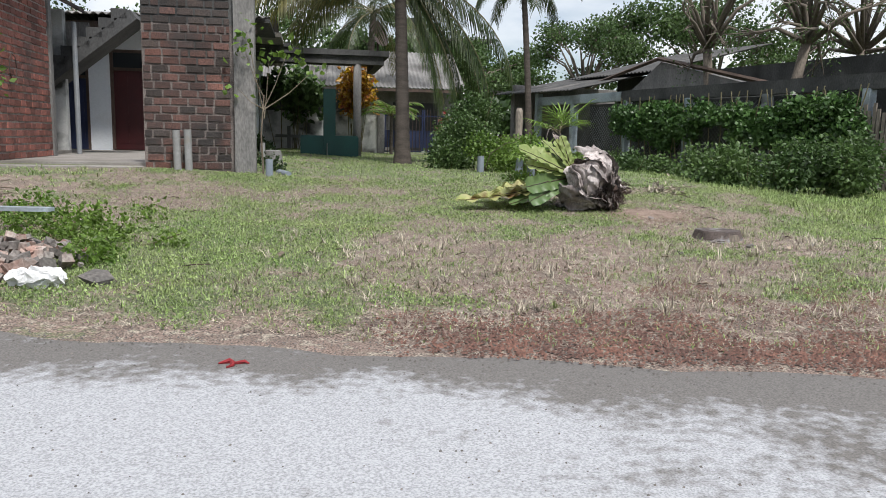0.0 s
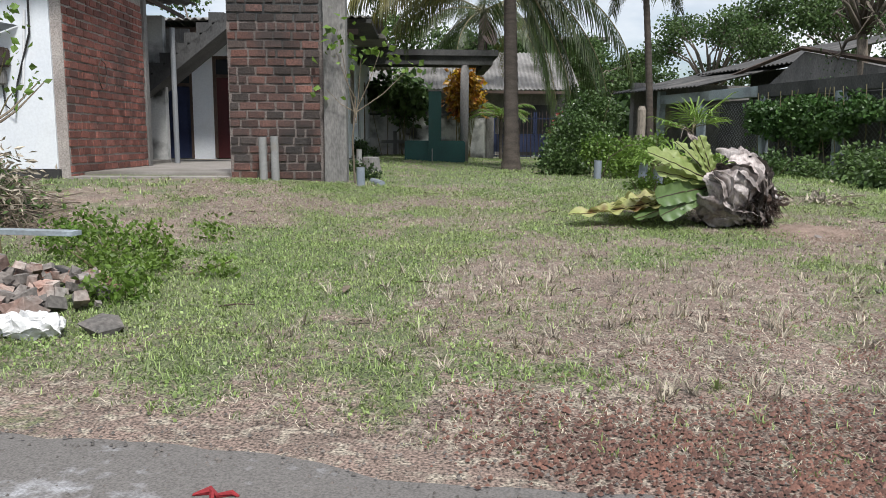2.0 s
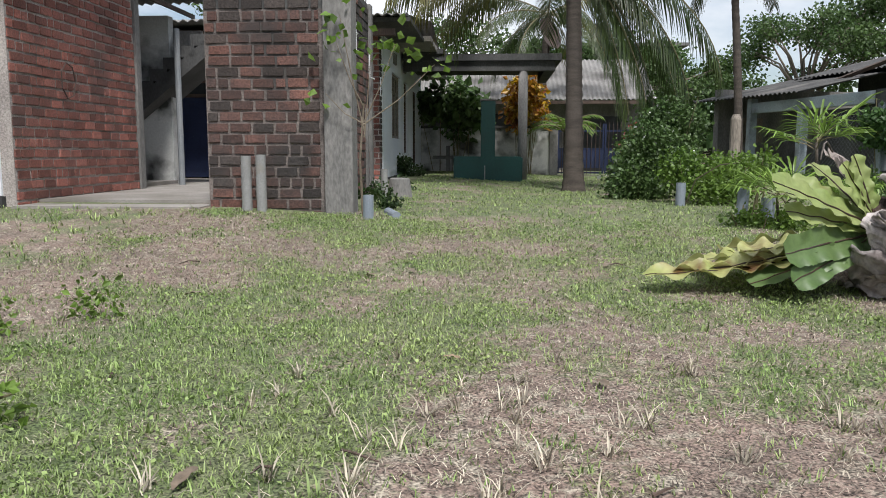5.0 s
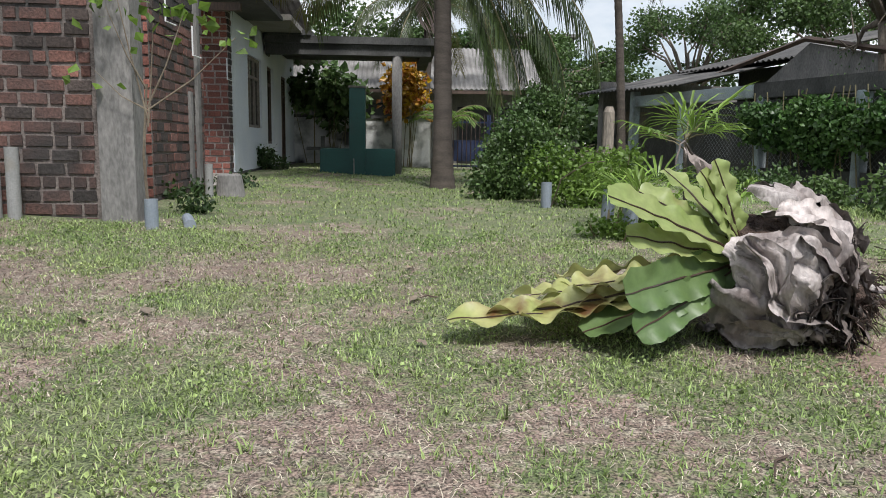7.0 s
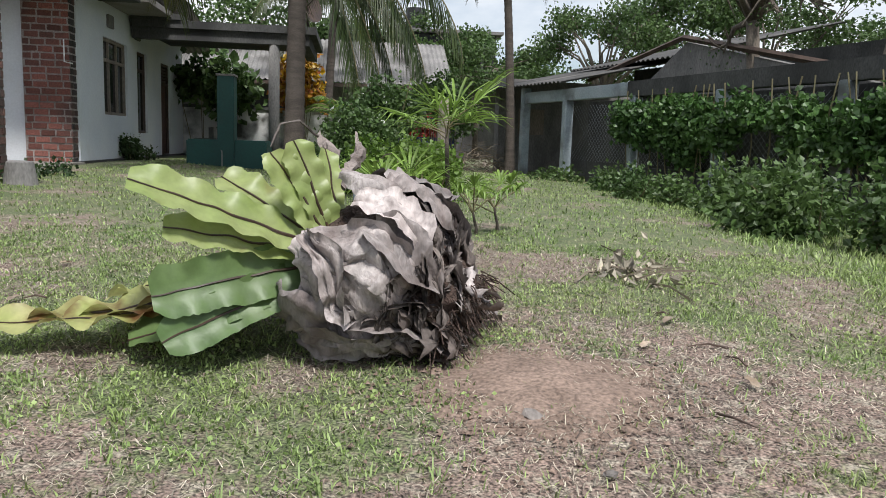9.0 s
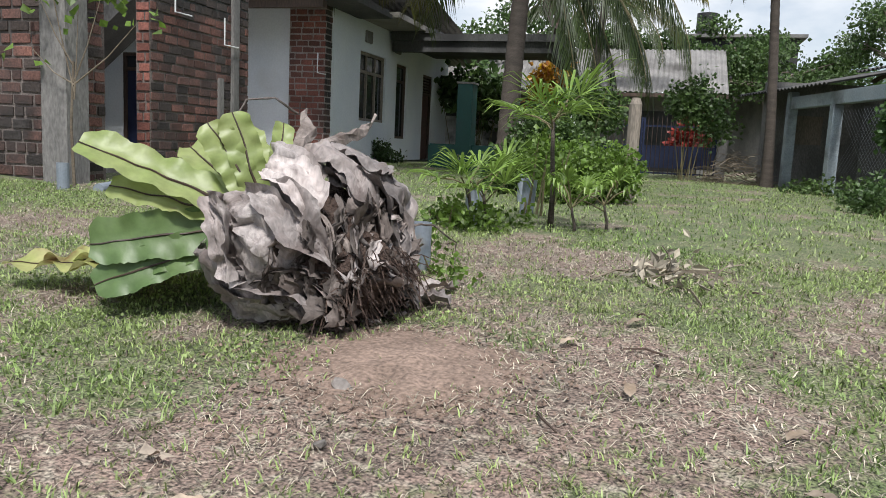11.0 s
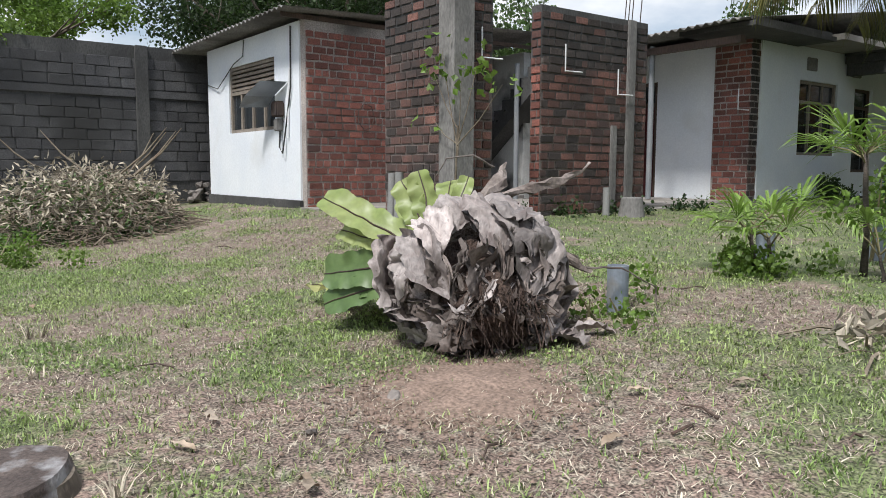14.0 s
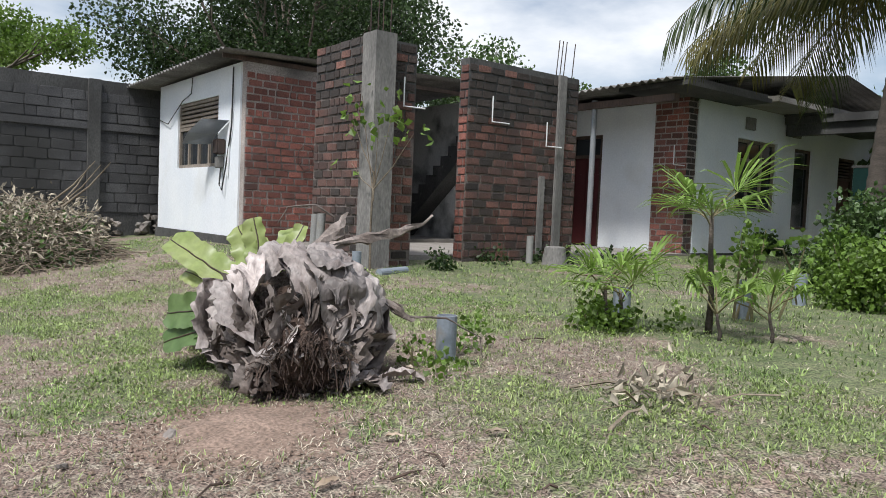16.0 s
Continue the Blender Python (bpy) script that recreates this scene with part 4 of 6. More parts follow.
tree("tree", 13, 38, 8, clumps(13, 38, 6, 5, 3, 2.4, 22, 26), 13200, 0.15, M_LEAFMID, 26, "leafy tree behind the shed")
tree("tree", 18, 24, 8, clumps(17, 25, 6.4, 4, 4, 3, 22, 27), 15400, 0.14, M_LEAFDARK, 27, "dark leafy tree beyond the fence")
tree("tree", 1.5, 42, 8, clumps(1.5, 42, 5.2, 4, 2.5, 2, 18, 28), 9900, 0.15, M_LEAFMID, 28, "leafy tree far behind the gate")
tree("tree", -3.5, 38, 8, clumps(-2.5, 39, 4.4, 4.5, 2.5, 1.6, 18, 29), 9900, 0.15, M_LEAFMID, 29, "leafy tree far behind the wall")


# ---- far woods that close the horizon ----
_c = [(70 * math.cos(a) + rng.uniform(-6, 6), 70 * math.sin(a) + rng.uniform(-6, 6), 3, 6, 6, rng.uniform(3, 5)) for a in [math.tau * k / 60 for k in range(60)]]
leaf_cloud("distant_woods", _c, 60000, 0.6, M_LEAFDARK, None, 31, kind="stuff", long=1.3)
tagged(bpy.data.objects["distant_woods"], "dark green woods far off", "woods")


# ---- shrubs ----
def shrub(name, label, blobs, count, size, material, seed, flowers=0, stems=12, long=2.0):
    s = thing(name, label, "shrub")
    r = random.Random(seed)
    cx, cy = sum(b[0] for b in blobs) / len(blobs), sum(b[1] for b in blobs) / len(blobs)
    for k in range(stems):
        b = r.choice(blobs)
        e = Vector((b[0] + r.uniform(-1, 1) * b[3], b[1] + r.uniform(-1, 1) * b[4], b[2] + r.uniform(0, 0.9) * b[5]))
        x, y = b[0] * 0.6 + cx * 0.4 + r.uniform(-0.1, 0.1), b[1] * 0.6 + cy * 0.4 + r.uniform(-0.1, 0.1)
        bm = bmesh.new()
        tube(bm, [(x, y, ground_z(x, y) - 0.03), (x * 0.5 + e.x * 0.5, y * 0.5 + e.y * 0.5, e.z * 0.6), e], [0.014, 0.01, 0.004], 5)
        part("stem", bm, M_STEM, s)
    leaf_cloud("foliage", blobs, count, size, material, s, seed, long=long)
    if flowers:
        leaf_cloud("flowers", [(b[0], b[1], b[2] + b[5] * 0.5, b[3], b[4], b[5] * 0.7) for b in blobs], flowers, 0.055, M_FLOWER, s, seed + 1, "small white flowers", long=1.2)
    return s


def blob_row(pts, r, seed, n=3):
    q = random.Random(seed)
    return [(x + q.uniform(-0.3, 0.3), y + q.uniform(-0.3, 0.3), z * q.uniform(0.8, 1.15), r * q.uniform(0.6, 1), r * q.uniform(0.6, 1), r * q.uniform(0.6, 1)) for x, y, z in pts for _ in range(n)]


shrub("flowering_shrub", "dense dark-green shrub with small white flowers", blob_row([(0.1, 16.2, 0.7), (0.35, 16.4, 0.95), (0.6, 16.4, 1.25), (0.9, 17.0, 1.5), (0.3, 17.2, 1.2)], 0.46, 41), 14000, 0.055, M_LEAFMID, 41, 60)
shrub("shrub", "yellow-green leafy shrub on the lawn", blob_row([(0.95, 15.5, 0.85), (1.3, 15.7, 0.8), (1.15, 15.0, 0.7)], 0.36, 42), 6000, 0.05, M_LEAFLIGHT, 42)
shrub("shrub", "low dark-green shrub by the fence", blob_row([(5.1, 13.6, 0.55), (5.8, 13.0, 0.65), (6.4, 12.6, 0.7), (6.9, 13.2, 0.8), (5.6, 14.6, 0.6), (5.3, 15.6, 0.5)], 0.5, 43), 15000, 0.075, M_LEAFMID, 43, long=2.6)
shrub("shrub", "weedy shrub at the foot of the fence", blob_row([(4.6, 18.3, 0.5), (4.9, 17.2, 0.5), (4.3, 20.0, 0.45), (3.6, 22.6, 0.4)], 0.38, 44), 4500, 0.07, M_LEAFMID, 44, long=2.6)
shrub("croton_shrub", "yellow and red croton in front of the back wall", blob_row([(-3.2, 27.2, 2.6), (-3.0, 27.1, 2.9)], 0.42, 45), 1300, 0.18, M_CROTON, 45, long=3)
shrub("shrub", "green leafy plants above the back wall", blob_row([(-5.4, 27.0, 2.5), (-4.8, 27.1, 2.7), (-6.0, 26.8, 2.4)], 0.5, 46), 1600, 0.22, M_LEAFMID, 46, long=2.6)
shrub("red_shrub", "red-leaved shrub behind the gate", blob_row([(0.2, 29.4, 1.4), (0.6, 29.5, 1.5)], 0.4, 47), 900, 0.13, M_REDLEAF, 47)
shrub("shrub", "small tree-like bush near the gate", blob_row([(0.6, 25.8, 2.1), (1.1, 25.6, 2.3), (1.4, 25.9, 1.9)], 0.5, 48), 2600, 0.09, M_LEAFMID, 48)
shrub("shrub", "green weeds beside the rubble heap", blob_row([(-2.9, 6.2, 0.2), (-3.4, 6.6, 0.27), (-2.5, 5.9, 0.16), (-4.0, 7.0, 0.3), (-2.5, 5.3, 0.12), (-3.2, 7.3, 0.2)], 0.17, 49), 3000, 0.042, M_LEAFLIGHT, 49, long=3)

# creeper over the fence
_r = random.Random(51)
_cr = []
for _k in range(120):
    _s, _z = _r.uniform(4.6, 12.2), _r.uniform(0.9, 1.85)
    if _z < 1.25 + 0.35 * math.sin(_s * 1.7) * _r.random():
        continue
    _p = FM @ Vector((_s, -0.12, _z))
    _cr.append((_p.x, _p.y, _p.z, 0.3, 0.25, 0.22))
creeper = thing("creeper", "thick green creeper hanging over the fence", "climbing plant")
leaf_cloud("foliage", _cr, 22000, 0.068, M_CREEPER, creeper, 51, long=1.3, droop=0.9)
for _k in range(24):
    _bm = bmesh.new()
    _s = 4.7 + _k * 0.31
    tube(_bm, [FM @ Vector((_s, -0.05, ground_z(*(FM @ Vector((_s, -0.05, 0))).xy))), FM @ Vector((_s + _r.uniform(-0.2, 0.2), -0.1, 1.2)), FM @ Vector((_s + _r.uniform(-0.4, 0.4), -0.08, 2.2))], 0.012, 5)
    part("stem", _bm, M_STEM, creeper)


# ---- uprooted bird's nest fern ----
def strap_leaf(bm, bmr, base, d0, up, length, width, bend, wave, seed, sweep=0.0, n=22, ragged=0.0, grav=0.0, fold=0.35, blunt=False):
    """A long wavy strap with a raised midrib: base, first direction, up side, bend along the length."""
    r = random.Random(seed)
    d, u = Vector(d0).normalized(), Vector(up).normalized()
    p, rows, rib = Vector(base), [], []
    ph = r.uniform(0, 6)
    for i in range(n + 1):
        t = i / n
        s = d.cross(u).normalized()
        u = s.cross(d).normalized()
        w = width * 0.5 * (0.25 + 0.75 * min(1, t * 3)) * ((1 if t < 0.9 else 1 - 0.45 * ((t - 0.9) / 0.1) ** 2) if blunt else (1 if t < 0.75 else max(0.08, 1 - ((t - 0.75) / 0.25) ** 2)))
        row = []
        for k in range(-3, 4):
            f = k / 3
            jag = 1 - ragged * r.random() * abs(f)
            lift = abs(f) * w * fold + wave * abs(f) ** 2 * math.sin(t * 34 + ph + (1.5 if k > 0 else 0)) + r.uniform(-1, 1) * ragged * 0.02
            row.append(bm.verts.new(p + s * w * f * jag + u * lift))
        rows.append(row)
        rib.append(p + u * 0.004)
        p = p + d * (length / n)
        d = (d - u * bend / n + s * sweep / n - Vector((0, 0, grav / n))).normalized()
    for a, b in zip(rows, rows[1:]):
        for k in range(6):
            bm.faces.new((a[k], a[k + 1], b[k + 1], b[k]))
    tube(bmr, rib, [0.008 - 0.005 * i / n for i in range(n + 1)], 5, False)


fern = thing("birds_nest_fern", "uprooted bird's nest fern lying on its side with dead fronds", "plant")
HUB = Vector((1.56, 9.16, 0.6))
M_FERNPALE = mat("pale_yellow_fern_frond", [(0.36, 0.4, 0.13), (0.46, 0.44, 0.2)], 5, 0.45, 25, 0.15, 0.15, stain=(0.16, 0.08, 0.03), stain_scale=4, stain_at=(0.55, 0.68), trans=0.3)
LIVE = [  # tip, up side, width, bend, material
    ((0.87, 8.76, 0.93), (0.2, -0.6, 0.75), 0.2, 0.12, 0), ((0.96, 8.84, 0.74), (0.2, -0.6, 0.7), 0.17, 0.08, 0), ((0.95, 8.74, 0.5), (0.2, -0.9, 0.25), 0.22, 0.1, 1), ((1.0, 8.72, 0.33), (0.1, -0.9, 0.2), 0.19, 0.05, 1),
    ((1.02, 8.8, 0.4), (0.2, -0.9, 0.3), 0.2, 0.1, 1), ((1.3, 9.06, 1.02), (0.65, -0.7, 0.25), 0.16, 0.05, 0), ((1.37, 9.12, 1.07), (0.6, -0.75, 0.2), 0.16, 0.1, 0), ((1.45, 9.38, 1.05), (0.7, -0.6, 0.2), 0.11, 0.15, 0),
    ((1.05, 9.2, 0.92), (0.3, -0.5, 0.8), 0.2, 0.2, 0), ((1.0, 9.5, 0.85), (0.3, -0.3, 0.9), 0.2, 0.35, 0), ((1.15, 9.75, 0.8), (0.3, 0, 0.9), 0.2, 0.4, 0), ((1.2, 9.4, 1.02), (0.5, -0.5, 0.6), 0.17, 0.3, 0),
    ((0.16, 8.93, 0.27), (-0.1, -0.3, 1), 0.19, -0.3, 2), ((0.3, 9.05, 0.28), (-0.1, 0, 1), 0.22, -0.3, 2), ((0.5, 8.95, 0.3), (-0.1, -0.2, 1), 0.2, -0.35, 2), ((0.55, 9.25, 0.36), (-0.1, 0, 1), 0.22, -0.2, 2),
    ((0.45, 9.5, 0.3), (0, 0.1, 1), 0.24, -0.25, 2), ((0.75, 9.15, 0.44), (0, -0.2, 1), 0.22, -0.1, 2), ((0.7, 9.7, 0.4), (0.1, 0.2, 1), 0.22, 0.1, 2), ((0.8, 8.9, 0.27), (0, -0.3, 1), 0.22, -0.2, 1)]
for _k, (_tip, _u, _w, _b, _mm) in enumerate(LIVE):
    _bl, _br = bmesh.new(), bmesh.new()
    _d = Vector(_tip) - HUB
    strap_leaf(_bl, _br, HUB + _d * 0.06, _d.normalized() + Vector(_u).normalized() * _b * 0.4, _u, _d.length * 0.96, _w, _b, 0.012 if _mm < 2 else 0.03, 60 + _k, n=44, ragged=0.08, fold=0.22, blunt=True)
    for _v in _bl.verts[:] + _br.verts[:]:
        _v.co += noise.noise_vector(_v.co * 9 + Vector((_k, 0, 0))) * 0.012
        _v.co.z = max(_v.co.z, ground_z(_v.co.x, _v.co.y) + 0.015)
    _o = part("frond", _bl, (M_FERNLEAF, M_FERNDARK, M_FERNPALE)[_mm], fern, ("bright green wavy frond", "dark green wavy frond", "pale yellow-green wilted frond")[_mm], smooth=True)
    part("midrib", _br, M_MIDRIB, _o)
_r = random.Random(77)
CROWN = Vector((1.54, 9.33, 0.63))
AX = Vector((0.85, -0.2, -0.5)).normalized()
AS = AX.cross(Vector((0, 0, 1))).normalized()
AT = AS.cross(AX).normalized()
M_SHRED = mat("shredded_dead_frond", [(0.26, 0.22, 0.2), (0.1, 0.078, 0.068)], 6, 0.85, 50, 0.35, 0.4, rand=0.4)


def skirt(s):
    """Radius of the bundle of dead fronds at a distance from the crown towards the root."""
    return 0.27 + 0.12 * math.sin(math.pi * min(1, max(0, (s + 0.16) / 0.7))) - 0.13 * ss(0.3, 0.64, s)


def skirt_at(s, a, lift):
    q = skirt(s) + lift
    return CROWN + AX * s + AS * math.cos(a) * q * 1.06 + AT * math.sin(a) * q * 0.92


def draped(name, a0, s0, s1, width, layer, drift, flare, seed, material, label, n=24, rough=1.0):
    """A dead frond that lies over the bundle from the crown towards the root and crumples on the way."""
    r = random.Random(seed)
    bm = bmesh.new()
    rows = []
    cup, ph = r.uniform(-0.05, 0.06), r.uniform(0, 6)
    for i in range(n + 1):
        t = i / n
        s = s0 + (s1 - s0) * t
        sag = -0.5 * math.cos(a0) * t * t if math.sin(a0) > -0.4 else 0
        a = a0 + drift * t + sag
        w = width * (0.5 + 0.5 * min(1, t * 4)) * (1 if t < 0.7 else 1 - 0.75 * ((t - 0.7) / 0.3) ** 2)
        row = []
        for k in range(-4, 5):
            f = k / 4
            lift = layer + flare * t ** 3 + cup * f * f + 0.013 * math.sin(f * 8 + ph + 2 * t) + 0.012 * math.sin(t * 26 + ph + abs(f) * 2) * abs(f) - (0.012 if k == 0 else 0)
            edge = 1 - 0.07 * r.random() * abs(f)
            p = skirt_at(s, a + f * edge * w / 2 / 0.36, lift)
            p += noise.noise_vector(p * 6 + Vector((seed, 0, 0))) * 0.05 * rough + noise.noise_vector(p * 13 + Vector((0, seed, 0))) * 0.014 * rough + noise.noise_vector(p * 42) * 0.004
            p.z = max(p.z, ground_z(p.x, p.y) + 0.012 + 0.02 * r.random())
            row.append(bm.verts.new(p))
        rows.append(row)
    for x, y in zip(rows, rows[1:]):
        for k in range(8):
            bm.faces.new((x[k], x[k + 1], y[k + 1], y[k]))
    return part(name, bm, material, fern, label, smooth=True)


for _k in range(45):
    _a = math.tau * _k / 15 + _r.uniform(-0.2, 0.2)
    if math.sin(_a) < -0.55 and _k % 2:
        continue
    _s0 = _r.uniform(-0.12, 0.06) + 0.1 * (_k // 15)
    draped("dead_frond", _a, _s0, _s0 + _r.uniform(0.32, 0.46), _r.uniform(0.12, 0.22), 0.06 - 0.025 * (_k // 15) + _r.uniform(-0.015, 0.03), _r.uniform(-0.7, 0.7), _r.uniform(-0.08, 0.04), 200 + _k, M_DEADLEAF, "crumpled grey-brown dead frond", rough=_r.uniform(0.7, 1.4))
for _k in range(190):
    _a = _r.uniform(0, math.tau)
    _s0 = _r.uniform(0.33, 0.54)
    draped("shredded_frond", _a, _s0, _s0 + _r.uniform(0.08, 0.2), _r.uniform(0.015, 0.045), _r.uniform(0.0, 0.05), _r.uniform(-0.8, 0.8), _r.uniform(-0.02, 0.06), 400 + _k, M_SHRED if _k % 6 else M_DEADLEAF, "shredded dark brown frond base", 9, 1.5)
for _k in range(12):
    _x, _y = 2.0 + _r.uniform(-0.25, 0.25), 9.55 + _r.uniform(-0.2, 0.2)
    _bl, _br = bmesh.new(), bmesh.new()
    _a = _r.uniform(0, 6.28)
    strap_leaf(_bl, _br, (_x, _y, ground_z(_x, _y) + 0.03), (math.cos(_a), math.sin(_a), 0.35), (0, 0, 1), _r.uniform(0.15, 0.28), 0.1, 0.9, 0.01, 620 + _k, n=10, fold=0.7)
    _br.free()
    for _v in _bl.verts:
        _v.co += noise.noise_vector(_v.co * 14) * 0.03
        _v.co.z = max(_v.co.z, ground_z(_v.co.x, _v.co.y) + 0.01)
    part("fallen_frond", _bl, M_SHRED if _k % 2 else M_DEADLEAF, fern, "broken piece of dead frond on the ground")
_bm = bmesh.new()
bmesh.ops.create_icosphere(_bm, subdivisions=5, radius=1)
for _v in _bm.verts:
    _q = _v.co.copy()
    _s = 0.29 + 0.44 * _q.z
    _v.co = CROWN + AX * _s + AS * _q.x * 0.3 + AT * _q.y * 0.26
    if _q.z > 0.6:
        _v.co -= AX * (_q.z - 0.6) * 0.26
    _v.co += noise.noise_vector(_v.co * 10) * 0.04 + noise.noise_vector(_v.co * 30) * 0.018 + noise.noise_vector(_v.co * 80) * 0.008
    _v.co.z = max(_v.co.z, ground_z(_v.co.x, _v.co.y) - 0.02)
part("root_ball", _bm, M_DARKSOIL, fern, "dark fibrous root ball")
_bm = bmesh.new()
for _k in range(420):
    _a, _rr = _r.uniform(0, math.tau), 0.26 * _r.random() ** 0.5
    _p = CROWN + AX * (0.56 + 0.06 * _r.random()) + (AS * math.cos(_a) + AT * math.sin(_a)) * _rr
    _q = _p + AX * _r.uniform(0.02, 0.08) + Vector((_r.uniform(-0.07, 0.07), _r.uniform(-0.07, 0.07), _r.uniform(-0.1, 0.03)))
    _q.z = max(_q.z, ground_z(_q.x, _q.y))
    tube(_bm, [_p, _p.lerp(_q, 0.5) + Vector((0, 0, 0.01)), _q], 0.0028, 3, False)
part("roots", _bm, M_DARKSOIL, fern, "fine dark roots")["kind"] = "stuff"
for _pts, _rad in (([(1.7, 9.55, 0.68), (1.78, 9.75, 0.64), (1.85, 9.9, 0.56)], [0.035, 0.03, 0.012]), ([(1.85, 9.88, 0.57), (1.88, 10.1, 0.56), (1.93, 10.3, 0.45), (1.92, 10.33, 0.33)], [0.008, 0.005, 0.004, 0.003]),
                   ([(1.5, 9.4, 0.88), (1.42, 9.6, 1.02), (1.345, 9.676, 1.13)], [0.035, 0.04, 0.006]), ([(1.5, 9.45, 0.9), (1.52, 9.7, 0.98), (1.5, 9.95, 1.02), (1.45, 10.2, 1.12)], [0.03, 0.025, 0.03, 0.004]),
                   ([(1.36, 9.6, 1.1), (1.3, 9.5, 1.17), (1.25, 9.35, 1.15), (1.22, 9.3, 1.05)], [0.006, 0.005, 0.005, 0.003])):
    _bm = bmesh.new()
    _path = [Vector(_pts[0]).lerp(Vector(_pts[1]), i / 4) for i in range(4)] + [Vector(a).lerp(Vector(b), i / 4) for a, b in zip(_pts[1:], _pts[2:]) for i in range(4)] + [Vector(_pts[-1])]
    _w = [_rad[min(len(_rad) - 1, int(i / 4))] + (_rad[min(len(_rad) - 1, int(i / 4) + 1)] - _rad[min(len(_rad) - 1, int(i / 4))]) * (i % 4) / 4 for i in range(len(_path))]
    tube(_bm, _path, _w, 9)
    for _v in _bm.verts:
        _v.co += noise.noise_vector(_v.co * 22) * min(0.03, _rad[0]) * 0.9 + noise.noise_vector(_v.co * 60) * min(0.03, _rad[0]) * 0.4
    part("withered_stalk", _bm, M_SHRED, fern, "withered curled brown frond")
tagged(raw("soil_mound", *(lambda n: ([(2.4 + 0.62 * r * math.cos(a) , 8.85 + 0.55 * r * math.sin(a), ground_z(2.35 + 0.62 * r * math.cos(a), 8.85 + 0.55 * r * math.sin(a)) - 0.01 + 0.05 * (1 - r) + 0.02 * noise.noise((r * 3 * math.cos(a) * 2, r * 6 * math.sin(a), 0))) for r in [i / 9 for i in range(10)] for a in [math.tau * k / n for k in range(n)]],
       [(i * n + k, i * n + (k + 1) % n, (i + 1) * n + (k + 1) % n, (i + 1) * n + k) for i in range(9) for k in range(n)]))(40), M_SOIL, smooth=True), "low mound of loose reddish soil", "soil")


# ---- small things ----
def pvc_stub(x, y, h, r, label, material=None, z=None, tilt=(0, 0), group="planter pipes"):
    material = material or M_PVC
    z = ground_z(x, y) - 0.02 if z is None else z
    s = thing("pvc_pipe", label, "pipe", group)
    a, b = Vector((x, y, z)), Vector((x + tilt[0], y + tilt[1], z + h))
    bm = bmesh.new()
    n = 20
    rings = []
    for p, q in ((a, r), (b, r), (b, r * 0.88), (b - Vector((0, 0, 0.12)), r * 0.86)):
        rings.append([bm.verts.new(p + Vector((math.cos(k * math.tau / n) * q, math.sin(k * math.tau / n) * q, 0))) for k in range(n)])
    for u, v in zip(rings, rings[1:]):
        for k in range(n):
            bm.faces.new((u[k], u[(k + 1) % n], v[(k + 1) % n], v[k]))
    part("pipe", bm, material, s, smooth=False)
    part("fill", tubes(([b - Vector((0, 0, 0.1)), b - Vector((0, 0, 0.07))], r * 0.87), sides=20), M_SOIL, s, "soil filling")
    return s


pvc_stub(1.78, 10.16, 0.28, 0.06, "grey plastic pipe stub planted upright in the lawn")
pvc_stub(1.34, 11.86, 0.3, 0.065, "grey plastic pipe stub among young palms")
pvc_stub(1.28, 13.22, 0.34, 0.065, "grey plastic pipe stub with a seedling", tilt=(0.02, 0.02))
pvc_stub(0.69, 14.72, 0.33, 0.065, "grey plastic pipe stub by the shrub")
pvc_stub(-2.61, 11.32, 0.27, 0.055, "grey plastic pipe stub beside the concrete column")
for _u, _h in ((-1.93, 0.6), (-1.77, 0.62)):
    _p = wb(_u, 11.74, 0)
    pvc_stub(_p.x, _p.y, _h, 0.055, "tall light grey pipe leaning by the brick pier", M_PVCLIGHT, tilt=(-0.02, 0.03), group="tall pipes")
pvc_stub(-3.42, 14.3, 0.42, 0.05, "light grey drain pipe stub by the brick wall", M_PVCLIGHT, group="tall pipes")
_t = thing("fallen_pipe", "grey pipe lying on the grass", "pipe")
part("pipe", tubes(([(-2.6, 11.95, 0.43), (-2.36, 11.5, 0.42)], 0.05), sides=14), M_PVC, _t)
_bm = bmesh.new()
tube(_bm, [(-3.3, 14.66, ground_z(-3.3, 14.66) - 0.01), (-3.3, 14.66, ground_z(-3.3, 14.66) + 0.25), (-3.3, 14.66, ground_z(-3.3, 14.66) + 0.26), (-3.3, 14.66, ground_z(-3.3, 14.66) + 0.27)], [0.19, 0.15, 0.145, 0.12], 20)
tagged(part("cement_bucket_cast", _bm, M_CONCRETE), "upturned bucket-shaped lump of mouldy cement", "bucket")
_bm = bmesh.new()
tube(_bm, [(1.54, 16.3, 0.3), (1.55, 16.3, 1.6), (1.55, 16.3, 1.68)], [0.085, 0.08, 0.05], 10)
tagged(part("timber_post", _bm, M_WOODGREY), "weathered round grey timber post in the lawn", "post")

# satellite dish on the canopy
dish = thing("satellite_dish", "dark satellite dish on a pole on the canopy", "dish")
_bm = bmesh.new()
_dm = Matrix.Translation((-2.15, 23.9, 4.1)) @ pose(0, 0, 0, 70, 0, 60)
bmesh.ops.create_cone(_bm, segments=24, radius1=0.05, radius2=0.42, depth=0.14, cap_ends=False, matrix=_dm)
part("reflector", _bm, M_RUST, dish)
part("pole", tubes(([(-2.15, 24.0, 3.48), (-2.15, 23.95, 4.1)], 0.03)), M_RUST, dish)
part("arm", tubes(([_dm @ Vector((0, 0, 0)), _dm @ Vector((0, 0.1, 0.4))], 0.015)), M_RUST, dish)

